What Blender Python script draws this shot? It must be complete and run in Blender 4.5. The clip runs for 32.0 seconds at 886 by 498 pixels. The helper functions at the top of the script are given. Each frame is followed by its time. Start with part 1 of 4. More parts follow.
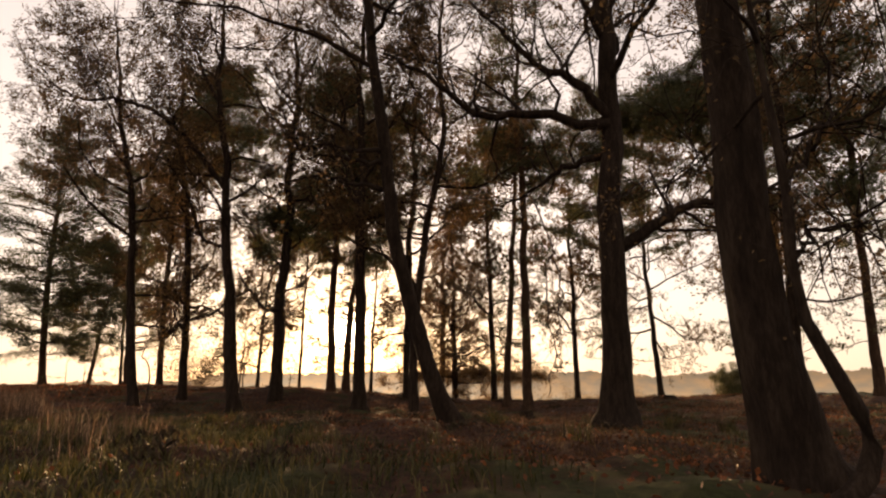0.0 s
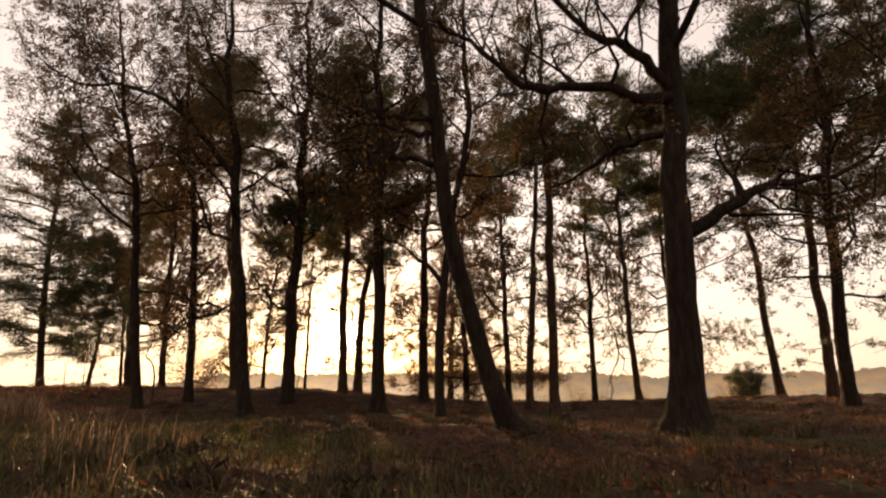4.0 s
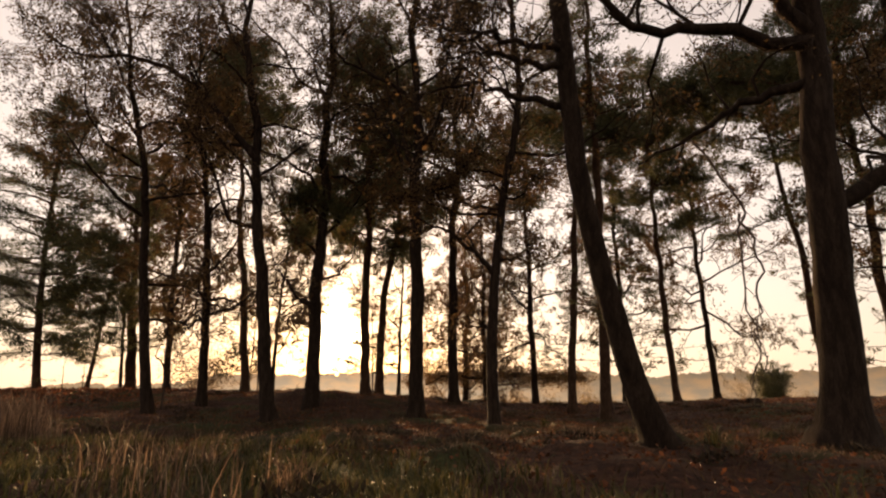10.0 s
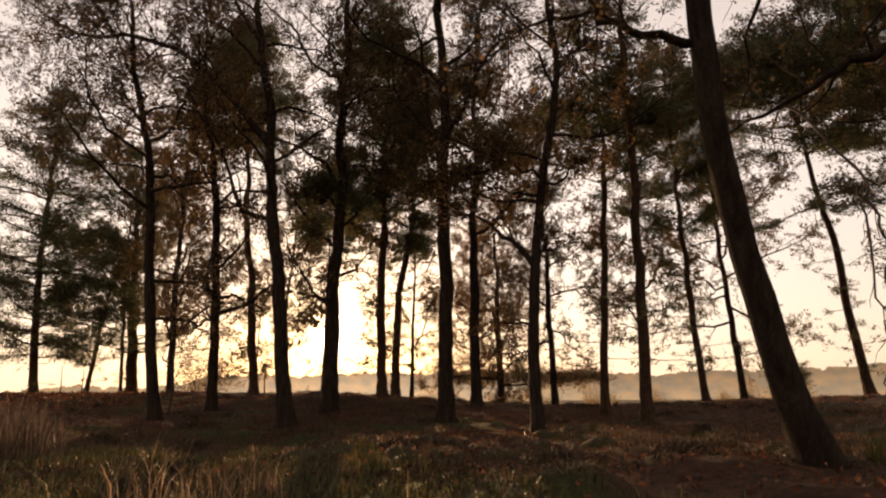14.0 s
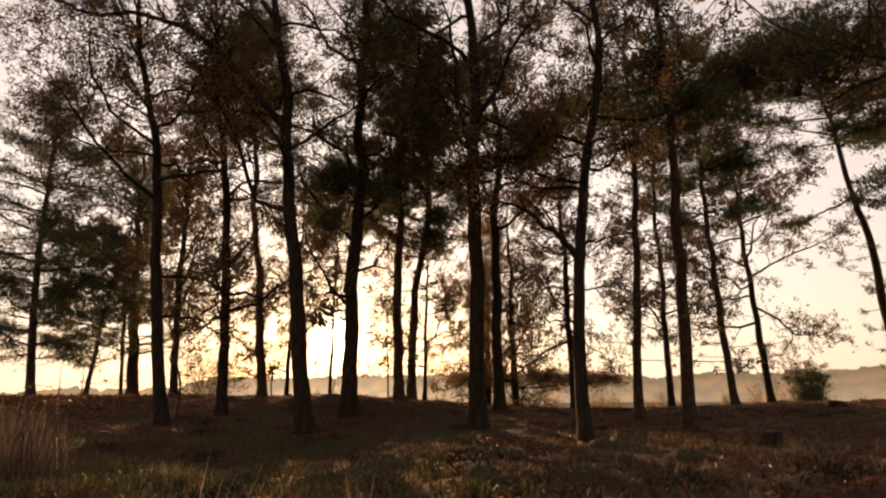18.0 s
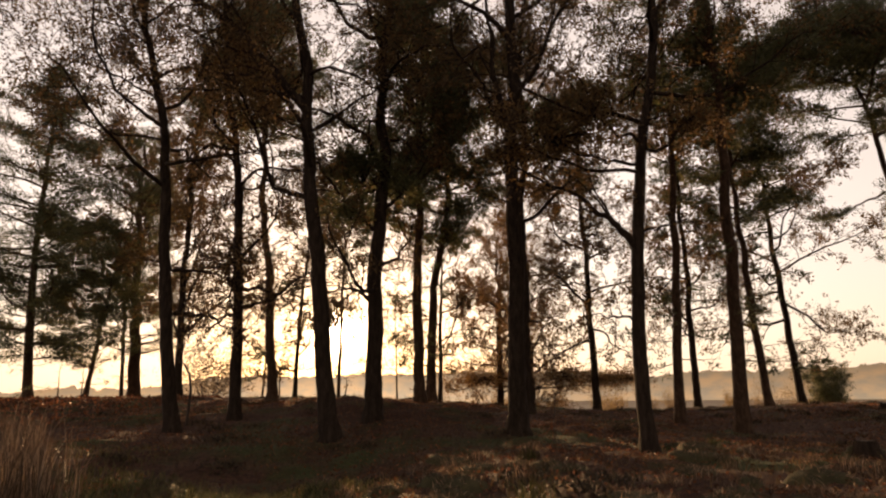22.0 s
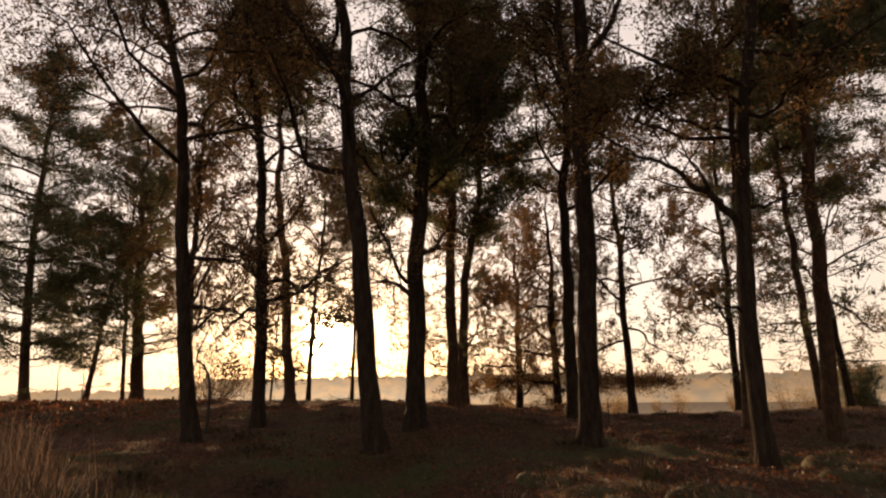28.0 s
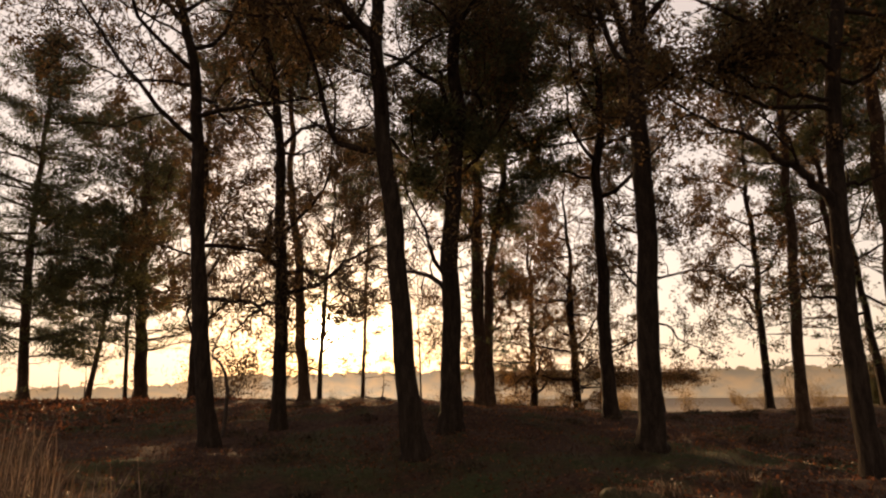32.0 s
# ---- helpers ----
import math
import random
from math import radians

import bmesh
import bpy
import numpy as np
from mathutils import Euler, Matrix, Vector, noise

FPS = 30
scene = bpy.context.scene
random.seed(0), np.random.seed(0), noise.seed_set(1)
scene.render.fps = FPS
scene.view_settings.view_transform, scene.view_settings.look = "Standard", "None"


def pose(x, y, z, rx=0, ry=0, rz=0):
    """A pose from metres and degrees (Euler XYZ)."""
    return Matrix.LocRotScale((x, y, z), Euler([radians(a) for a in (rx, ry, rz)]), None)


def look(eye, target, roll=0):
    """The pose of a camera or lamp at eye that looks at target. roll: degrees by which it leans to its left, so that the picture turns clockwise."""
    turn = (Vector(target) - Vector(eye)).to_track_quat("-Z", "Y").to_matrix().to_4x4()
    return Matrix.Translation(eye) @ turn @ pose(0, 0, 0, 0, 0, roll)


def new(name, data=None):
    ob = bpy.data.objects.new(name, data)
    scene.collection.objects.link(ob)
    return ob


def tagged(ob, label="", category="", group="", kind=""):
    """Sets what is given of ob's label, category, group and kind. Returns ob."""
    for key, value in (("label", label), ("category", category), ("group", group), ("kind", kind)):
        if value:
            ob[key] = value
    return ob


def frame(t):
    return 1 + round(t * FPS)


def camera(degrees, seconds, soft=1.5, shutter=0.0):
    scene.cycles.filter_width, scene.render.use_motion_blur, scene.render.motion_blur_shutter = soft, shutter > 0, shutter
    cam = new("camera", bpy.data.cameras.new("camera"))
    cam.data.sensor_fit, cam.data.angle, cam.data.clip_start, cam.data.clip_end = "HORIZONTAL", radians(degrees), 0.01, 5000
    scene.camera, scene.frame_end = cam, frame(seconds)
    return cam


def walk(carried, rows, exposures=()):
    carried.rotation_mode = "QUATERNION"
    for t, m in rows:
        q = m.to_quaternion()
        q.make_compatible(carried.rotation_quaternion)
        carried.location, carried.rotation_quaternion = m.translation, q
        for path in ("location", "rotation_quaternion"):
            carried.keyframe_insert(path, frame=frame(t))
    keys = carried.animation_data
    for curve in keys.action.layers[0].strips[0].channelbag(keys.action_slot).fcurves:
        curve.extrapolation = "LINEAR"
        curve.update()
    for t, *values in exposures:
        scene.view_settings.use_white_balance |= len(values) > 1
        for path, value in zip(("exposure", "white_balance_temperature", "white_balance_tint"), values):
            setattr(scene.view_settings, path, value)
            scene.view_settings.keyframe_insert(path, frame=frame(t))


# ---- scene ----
cam = camera(77.7, 32.0, soft=2.2)
METRES, EYE, TILT, LEAN, TURN = 12.0, 1.6, 14.5, 0.0, 0.0
ROWS = [
    (0.0, 0.0, 0.0, 0.0, 0.0, 0.0, -0.0),
    (0.5, -0.0098, 0.0121, -0.0028, 0.06, 0.09, 0.07),
    (1.0, -0.0187, 0.0233, -0.005, -0.03, -0.02, 0.12),
    (1.5, -0.027, 0.0354, -0.0089, -0.06, 0.02, 0.13),
    (2.0, -0.0356, 0.0471, -0.011, -0.1, 0.09, 0.07),
    (2.5, -0.0445, 0.0577, -0.0138, -0.2, 0.07, 0.06),
    (3.0, -0.0552, 0.0692, -0.0168, -0.14, 0.1, 0.05),
    (3.5, -0.0642, 0.0804, -0.0195, -0.18, 0.09, 0.04),
    (5.5, -0.1052, 0.1272, -0.0279, -0.37, 0.08, 0.03),
    (6.0, -0.1153, 0.1393, -0.0315, -0.36, 0.01, 0.07),
    (6.5, -0.1249, 0.1517, -0.0341, -0.44, 0.06, 0.05),
    (7.0, -0.1348, 0.1641, -0.0363, -0.51, 0.1, 0.04),
    (7.5, -0.1463, 0.1761, -0.0384, -0.58, 0.04, 0.03),
    (8.0, -0.1574, 0.1894, -0.0416, -0.53, -0.0, 0.07),
    (8.5, -0.1674, 0.2019, -0.0449, -0.62, -0.04, 0.08),
    (9.0, -0.1788, 0.2139, -0.0467, -0.68, -0.0, 0.09),
    (9.5, -0.189, 0.2272, -0.0498, -0.75, 0.05, 0.07),
    (10.0, -0.1985, 0.2403, -0.0529, -0.74, 0.08, 0.02),
    (10.5, -0.2114, 0.2532, -0.0559, -0.72, -0.05, 0.11),
    (11.0, -0.2218, 0.2662, -0.059, -0.81, -0.1, 0.13),
    (11.5, -0.2313, 0.2805, -0.0606, -0.86, -0.01, 0.16),
    (12.0, -0.2417, 0.2942, -0.0619, -0.94, -0.02, 0.19),
    (12.5, -0.2524, 0.3065, -0.0642, -0.99, -0.04, 0.22),
    (13.0, -0.2624, 0.3182, -0.0672, -0.99, -0.01, 0.3),
    (13.5, -0.2693, 0.3296, -0.0709, -1.07, 0.01, 0.34),
    (14.0, -0.2773, 0.3419, -0.0731, -1.08, 0.07, 0.39),
    (14.5, -0.2848, 0.3532, -0.0754, -1.16, 0.12, 0.35),
    (16.5, -0.3178, 0.4037, -0.09, -1.22, 0.27, 0.31),
    (17.0, -0.3272, 0.4156, -0.0922, -1.22, 0.33, 0.25),
    (17.5, -0.337, 0.4259, -0.093, -1.32, 0.29, 0.24),
    (18.0, -0.3474, 0.4368, -0.0936, -1.26, 0.28, 0.28),
    (18.5, -0.3581, 0.4487, -0.0952, -1.29, 0.23, 0.25),
    (19.0, -0.3684, 0.4616, -0.0968, -1.34, 0.09, 0.26),
    (19.5, -0.3779, 0.4744, -0.0979, -1.38, 0.17, 0.28),
    (20.0, -0.3876, 0.4873, -0.1, -1.43, 0.13, 0.29),
    (20.5, -0.3979, 0.4999, -0.1023, -1.43, 0.12, 0.25),
    (21.0, -0.4072, 0.5129, -0.1048, -1.46, 0.12, 0.3),
    (21.5, -0.4155, 0.5263, -0.1072, -1.49, 0.02, 0.35),
    (22.0, -0.4245, 0.5395, -0.1095, -1.54, 0.13, 0.35),
    (22.5, -0.4333, 0.5515, -0.112, -1.6, 0.13, 0.32),
    (23.0, -0.4435, 0.5634, -0.1146, -1.58, 0.16, 0.31),
    (23.5, -0.4537, 0.5754, -0.1175, -1.56, 0.17, 0.32),
    (24.0, -0.4624, 0.5879, -0.1206, -1.59, 0.11, 0.32),
    (24.5, -0.4726, 0.601, -0.122, -1.64, 0.18, 0.32),
    (25.0, -0.482, 0.6129, -0.1241, -1.74, 0.19, 0.32),
    (25.5, -0.492, 0.6251, -0.1268, -1.74, 0.18, 0.35),
    (27.5, -0.525, 0.6706, -0.1395, -1.85, 0.29, 0.35),
    (28.0, -0.534, 0.6804, -0.1411, -1.91, 0.33, 0.28),
    (28.5, -0.5431, 0.6902, -0.1433, -1.89, 0.29, 0.33),
    (29.0, -0.5508, 0.7009, -0.145, -1.92, 0.3, 0.35),
    (29.5, -0.5582, 0.7122, -0.1471, -1.99, 0.15, 0.4),
    (30.0, -0.5671, 0.7249, -0.1485, -1.93, 0.22, 0.33),
    (30.5, -0.5761, 0.7365, -0.1501, -2.04, 0.2, 0.3),
    (31.0, -0.5869, 0.7486, -0.1521, -2.05, 0.13, 0.27),
    (31.5, -0.5968, 0.762, -0.1548, -1.99, 0.08, 0.28),
    (32.0, -0.6061, 0.7759, -0.1578, -2.1, -0.07, 0.32),
]
walk(cam, [(t, pose(0, 0, EYE, TILT, LEAN, TURN) @ pose(METRES * x, METRES * y, METRES * z, 90 + pitch, roll, yaw)) for t, x, y, z, yaw, pitch, roll in ROWS], exposures=[(0.0, 0.53, 7500, 18), (6.0, 0.55, 7500, 18), (9.0, 0.51, 7500, 18), (10.0, 0.43, 7500, 18), (12.0, 0.63, 7500, 18), (14.0, 0.41, 7500, 18), (17.0, 0.47, 7500, 18), (19.0, 0.39, 7500, 18), (21.5, 0.51, 7500, 18), (24.0, 0.33, 7200, 18), (25.0, 0.49, 7500, 18), (28.0, 0.41, 7500, 18), (29.5, 0.51, 7500, 18), (31.0, 0.39, 7500, 18), (32.0, 0.35, 7500, 18)])

# ---- light: low sun behind thin mist, pale sky ----
SUN_EL, SUN_AZ = radians(5.9), radians(-9.9)
SUN_DIR = Vector((math.sin(SUN_AZ) * math.cos(SUN_EL), math.cos(SUN_AZ) * math.cos(SUN_EL), math.sin(SUN_EL)))


def node(tree, kind, **inputs):
    n = tree.nodes.new(kind)
    for key, value in inputs.items():
        key = int(key[1:]) if key[0] == "i" and key[1:].isdigit() else key.replace("_", " ")
        n.inputs[key].default_value = value
    return n


def maths(tree, op, a, b=None, clamp=False):
    n = tree.nodes.new("ShaderNodeMath")
    n.operation, n.use_clamp = op, clamp
    for i, v in enumerate((a, b)):
        if v is None:
            continue
        if isinstance(v, (int, float)):
            n.inputs[i].default_value = v
        else:
            tree.links.new(v, n.inputs[i])
    return n.outputs[0]


def build_world():
    w = bpy.data.worlds.new("evening_sky")
    scene.world = w
    w.use_nodes = True
    nt = w.node_tree
    nt.nodes.clear()
    out = nt.nodes.new("ShaderNodeOutputWorld")
    sky = nt.nodes.new("ShaderNodeTexSky")
    sky.sky_type, sky.sun_disc = "NISHITA", False
    sky.sun_elevation, sky.sun_rotation = SUN_EL, SUN_AZ
    sky.air_density, sky.dust_density, sky.ozone_density = 1.0, 1.5, 1.0
    clear = node(nt, "ShaderNodeBackground", Strength=0.036)
    nt.links.new(sky.outputs[0], clear.inputs[0])
    coord = nt.nodes.new("ShaderNodeTexCoord")
    nrm = nt.nodes.new("ShaderNodeVectorMath")
    nrm.operation = "NORMALIZE"
    nt.links.new(coord.outputs["Generated"], nrm.inputs[0])
    dot = nt.nodes.new("ShaderNodeVectorMath")
    dot.operation = "DOT_PRODUCT"
    dot.inputs[1].default_value = SUN_DIR
    nt.links.new(nrm.outputs[0], dot.inputs[0])
    s = maths(nt, "MAXIMUM", dot.outputs["Value"], 0.0)
    # thin veil of cloud, brighter towards the sun
    veil_amount = maths(nt, "ADD", maths(nt, "MULTIPLY", maths(nt, "POWER", s, 1.1), 0.49), 0.34)
    split = nt.nodes.new("ShaderNodeSeparateXYZ")
    nt.links.new(nrm.outputs[0], split.inputs[0])
    ramp = nt.nodes.new("ShaderNodeValToRGB")
    nt.links.new(split.outputs["Z"], ramp.inputs[0])
    e = ramp.color_ramp.elements
    e[0].position, e[0].color = 0.0, (1.0, 0.82, 0.67, 1)
    e[1].position, e[1].color = 0.75, (0.70, 0.63, 0.61, 1)
    for at, c in ((0.10, (1.0, 0.86, 0.74, 1)), (0.25, (0.98, 0.88, 0.81, 1)), (0.45, (0.90, 0.82, 0.78, 1))):
        k = e.new(at)
        k.color = c
    veil = nt.nodes.new("ShaderNodeBackground")
    nt.links.new(ramp.outputs[0], veil.inputs[0])
    nt.links.new(veil_amount, veil.inputs[1])
    # aureole of the sun in the mist
    glow = nt.nodes.new("ShaderNodeBackground")
    glow.inputs[0].default_value = (1.0, 0.76, 0.46, 1)
    g = maths(nt, "ADD", maths(nt, "MULTIPLY", maths(nt, "POWER", s, 110.0), 0.36), maths(nt, "MULTIPLY", maths(nt, "POWER", s, 2400.0), 30.0))
    nt.links.new(g, glow.inputs[1])
    add1, add2 = nt.nodes.new("ShaderNodeAddShader"), nt.nodes.new("ShaderNodeAddShader")
    nt.links.new(clear.outputs[0], add1.inputs[0])
    nt.links.new(veil.outputs[0], add1.inputs[1])
    nt.links.new(add1.outputs[0], add2.inputs[0])
    nt.links.new(glow.outputs[0], add2.inputs[1])
    nt.links.new(add2.outputs[0], out.inputs[0])


build_world()
sun = new("sun", bpy.data.lights.new("sun", "SUN"))
sun.data.energy, sun.data.angle, sun.data.color = 5.0, radians(0.7), (1.0, 0.66, 0.34)
sun.matrix_world = look(SUN_DIR * 200, (0, 0, 0))


# ---- materials ----
def material(name, colours, scale=6.0, rough=0.85, bump=0.0, stretch=(1, 1, 1), fine=40.0, through_light=0.0, spread=0.3, gloss=0.3, vary=0.0):
    """Two-scale noise between the colours, with relief; through_light lets light pass a leaf."""
    m = bpy.data.materials.new(name)
    m.use_nodes = True
    nt = m.node_tree
    bsdf = nt.nodes["Principled BSDF"]
    bsdf.inputs["Roughness"].default_value = rough
    bsdf.inputs["Specular IOR Level"].default_value = gloss
    coord = nt.nodes.new("ShaderNodeTexCoord")
    mp = nt.nodes.new("ShaderNodeMapping")
    mp.inputs["Scale"].default_value = stretch
    nt.links.new(coord.outputs["Object"], mp.inputs[0])
    big = node(nt, "ShaderNodeTexNoise", Scale=scale, Detail=5.0, Roughness=0.6)
    small = node(nt, "ShaderNodeTexNoise", Scale=fine, Detail=4.0, Roughness=0.65)
    for n in (big, small):
        nt.links.new(mp.outputs[0], n.inputs["Vector"])
    total = maths(nt, "ADD", maths(nt, "MULTIPLY", big.outputs["Fac"], 0.6), maths(nt, "MULTIPLY", small.outputs["Fac"], 0.4))
    if vary:
        geo = nt.nodes.new("ShaderNodeNewGeometry")
        total = maths(nt, "ADD", total, maths(nt, "MULTIPLY", maths(nt, "SUBTRACT", geo.outputs["Random Per Island"], 0.5), vary))
    ramp = nt.nodes.new("ShaderNodeValToRGB")
    nt.links.new(total, ramp.inputs[0])
    e = ramp.color_ramp.elements
    lo, hi = 0.5 - spread / 2, 0.5 + spread / 2
    e[0].position, e[0].color = lo, (*colours[0], 1)
    e[1].position, e[1].color = hi, (*colours[-1], 1)
    for i, c in enumerate(colours[1:-1]):
        k = e.new(lo + (hi - lo) * (i + 1) / (len(colours) - 1))
        k.color = (*c, 1)
    nt.links.new(ramp.outputs[0], bsdf.inputs["Base Color"])
    if bump:
        b = node(nt, "ShaderNodeBump", Strength=0.9, Distance=bump)
        nt.links.new(total, b.inputs["Height"])
        nt.links.new(b.outputs[0], bsdf.inputs["Normal"])
    if through_light:
        tr = nt.nodes.new("ShaderNodeBsdfTranslucent")
        nt.links.new(ramp.outputs[0], tr.inputs[0])
        mix = node(nt, "ShaderNodeMixShader", Fac=through_light)
        nt.links.new(bsdf.outputs[0], mix.inputs[1])
        nt.links.new(tr.outputs[0], mix.inputs[2])
        nt.links.new(mix.outputs[0], nt.nodes["Material Output"].inputs[0])
    return m


OAK_BARK = material("oak_bark", [(0.014, 0.009, 0.007), (0.033, 0.022, 0.016), (0.075, 0.052, 0.037)], 3.0, 0.95, 0.035, (4, 4, 0.9), 14.0, spread=0.4, gloss=0.12)
PINE_BARK = material("pine_bark", [(0.026, 0.016, 0.011), (0.07, 0.041, 0.027), (0.14, 0.082, 0.052)], 4.0, 0.95, 0.03, (3, 3, 1.1), 18.0, spread=0.4, gloss=0.12)
TWIG_BARK = material("twig_bark", [(0.04, 0.028, 0.022), (0.09, 0.065, 0.05)], 9.0, 0.9)
OAK_LEAF = material("autumn_oak_leaf", [(0.06, 0.04, 0.022), (0.13, 0.08, 0.036), (0.22, 0.13, 0.055)], 0.7, 0.75, through_light=0.42, vary=0.4, spread=0.5)
RUST_LEAF = material("rusty_leaf", [(0.075, 0.042, 0.02), (0.16, 0.088, 0.036), (0.26, 0.15, 0.058)], 0.8, 0.7, through_light=0.5, vary=0.5, spread=0.5)
BIRCH_LEAF = material("yellow_birch_leaf", [(0.14, 0.09, 0.042), (0.25, 0.165, 0.075), (0.34, 0.235, 0.115)], 0.6, 0.7, through_light=0.5, vary=0.4, spread=0.5)
NEEDLES = material("pine_needles", [(0.045, 0.05, 0.025), (0.095, 0.098, 0.045), (0.16, 0.14, 0.065)], 0.9, 0.6, through_light=0.45, vary=0.4, spread=0.5)


# ---- shared shapes ----
def unit_rows(v):
    return v / (np.linalg.norm(v, axis=-1, keepdims=True) + 1e-9)


class Shape:
    """Collects tubes and leaves as arrays; gives one mesh."""

    def __init__(self):
        self.verts, self.faces, self.count = [], [], 0

    def add(self, v, f):
        self.verts.append(v)
        self.faces.append(np.asarray(f, int) + self.count)
        self.count += len(v)

    def tube(self, pts, rad, sides, rough=0.0, rng=None, ridge=None):
        pts, rad = np.asarray(pts, float), np.asarray(rad, float)
        n = len(pts)
        tan = np.gradient(pts, axis=0)
        tan /= np.linalg.norm(tan, axis=1)[:, None] + 1e-9
        ref = np.array((0.0, 1.0, 0.13)) if abs(tan[0][2]) > 0.7 else np.array((0.0, 0.1, 1.0))
        a = np.cross(tan, ref)
        a /= np.linalg.norm(a, axis=1)[:, None] + 1e-9
        b = np.cross(tan, a)
        ang = np.linspace(0, 2 * np.pi, sides, endpoint=False)
        r = np.repeat(rad[:, None], sides, 1)
        if rough:
            r = r * (1 + rough * rng.normal(size=r.shape))
        if ridge is not None:
            r = r * (1 + ridge[:, None] * np.cos(5 * ang + rng.random() * 6 + 0.8 * np.sin(2 * ang))[None])
        v = pts[:, None] + r[..., None] * (np.cos(ang)[None, :, None] * a[:, None] + np.sin(ang)[None, :, None] * b[:, None])
        i = np.arange(n - 1)[:, None] * sides
        j = np.arange(sides)[None]
        k = (np.arange(sides)[None] + 1) % sides
        f = np.stack([i + j, i + k, i + sides + k, i + sides + j], -1).reshape(-1, 4)
        self.add(v.reshape(-1, 3), f)

    def shoots(self, pts, rad, sides=3):
        """Many alike thin tubes at once: pts is (count, points, 3)."""
        c, n = pts.shape[:2]
        tan = unit_rows(np.gradient(pts, axis=1))
        a = unit_rows(np.cross(tan, np.array((0.31, 0.17, 0.94))))
        b = np.cross(tan, a)
        ang = np.linspace(0, 2 * np.pi, sides, endpoint=False)
        ring = np.cos(ang)[:, None] * a[:, :, None] + np.sin(ang)[:, None] * b[:, :, None]
        v = pts[:, :, None] + np.asarray(rad)[None, :, None, None] * ring
        j = np.arange(sides)
        k = (j + 1) % sides
        i = np.arange(n - 1)[:, None] * sides
        one = np.stack([i + j, i + k, i + sides + k, i + sides + j], -1).reshape(-1, 4)
        self.add(v.reshape(-1, 3), (one[None] + (np.arange(c) * n * sides)[:, None, None]).reshape(-1, 4))

    def leaves(self, at, rng, length, width, droop=0.2, away=None):
        """Folded leaf blades at the points."""
        n = len(at)
        d = rng.normal(size=(n, 3))
        if away is not None:
            d = d * 0.7 + away
        d[:, 2] -= droop
        d /= np.linalg.norm(d, axis=1)[:, None]
        s = np.cross(d, rng.normal(size=(n, 3)))
        s /= np.linalg.norm(s, axis=1)[:, None]
        up = np.cross(s, d)
        l = (length * rng.uniform(0.65, 1.25, n))[:, None]
        w = (width * rng.uniform(0.7, 1.2, n))[:, None] / 2
        v = np.stack([at, at + d * l * 0.5 + s * w + up * w * 0.5, at + d * l, at + d * l * 0.5 - s * w + up * w * 0.5], 1)
        self.add(v.reshape(-1, 3), np.arange(n * 4).reshape(n, 4))

    def needles(self, at, rng, length, width, away):
        """Thin pointed needle bundles, one triangle each."""
        n = len(at)
        d = unit_rows(rng.normal(size=(n, 3)) * 0.6 + away)
        s = unit_rows(np.cross(d, rng.normal(size=(n, 3))))
        l = (length * rng.uniform(0.6, 1.3, n))[:, None]
        w = (width * rng.uniform(0.7, 1.3, n))[:, None] / 2
        v = np.stack([at + s * w, at - s * w, at + d * l], 1)
        self.add(v.reshape(-1, 3), np.arange(n * 3).reshape(n, 3))

    def mesh(self, name, mat, smooth=False, origin=(0, 0, 0)):
        me = bpy.data.meshes.new(name)
        v = np.concatenate(self.verts) - np.asarray(origin)
        f = np.concatenate(self.faces)
        me.vertices.add(len(v))
        me.vertices.foreach_set("co", v.astype(np.float32).ravel())
        me.loops.add(f.size)
        me.loops.foreach_set("vertex_index", f.astype(np.int32).ravel())
        me.polygons.add(len(f))
        me.polygons.foreach_set("loop_start", (np.arange(len(f)) * f.shape[1]).astype(np.int32))
        if smooth:
            me.polygons.foreach_set("use_smooth", np.ones(len(f), bool))
        me.update(calc_edges=True)
        me.materials.append(mat)
        return me


def part(name, shape, mat, parent, label="", smooth=True, kind=""):
    if not shape.count:
        return None
    ob = new(name, shape.mesh(name, mat, smooth, parent.location))
    ob.parent = parent
    return tagged(ob, label, kind=kind)


# ---- ground: a low wooded rise with a field of mist behind it ----
HUMPS = {
    -30: (-0.00, -0.05, -0.09, 0.06, 0.32, 0.17, 0.15),
    -22: (-0.01, -0.10, 0.11, 0.30, 0.27, 0.29, 0.24),
    -14: (-0.01, -0.11, 0.23, -0.41, 0.16, 0.30, 0.04),
    -6: (-0.02, -0.03, -0.02, 0.03, 0.44, 0.30, -0.23),
    2: (-0.04, 0.11, 0.07, -0.29, -0.13, 0.01, -0.82),
    10: (0.00, -0.24, -0.13, 0.00, 0.15, 0.16, -0.27),
    18: (0.04, 0.06, 0.18, 0.32, 0.19, -0.11, -0.17),
    26: (0.01, -0.02, -0.12, -0.04, 0.12, -0.05, -0.16),
}
FIELD = -3.6


def smooth_step(a, b, v):
    t = np.clip((v - a) / (b - a), 0, 1)
    return t * t * (3 - 2 * t)


def hummocks(x, y):
    """Rounded tussock relief, about a metre apart, uneven."""
    a = np.sin(2.9 * x - 1.7 * y + 1.5 * np.sin(0.9 * y)) * np.sin(2.3 * y + 1.1 * x + 1.3 * np.sin(0.7 * x))
    b = np.sin(5.3 * x + 2.2 * y + 2 * np.sin(1.1 * x)) * np.sin(4.6 * y - 1.9 * x + 2 * np.sin(1.7 * y))
    return np.maximum(a, -0.2) + 0.45 * np.maximum(b, -0.3) * (0.5 + a)


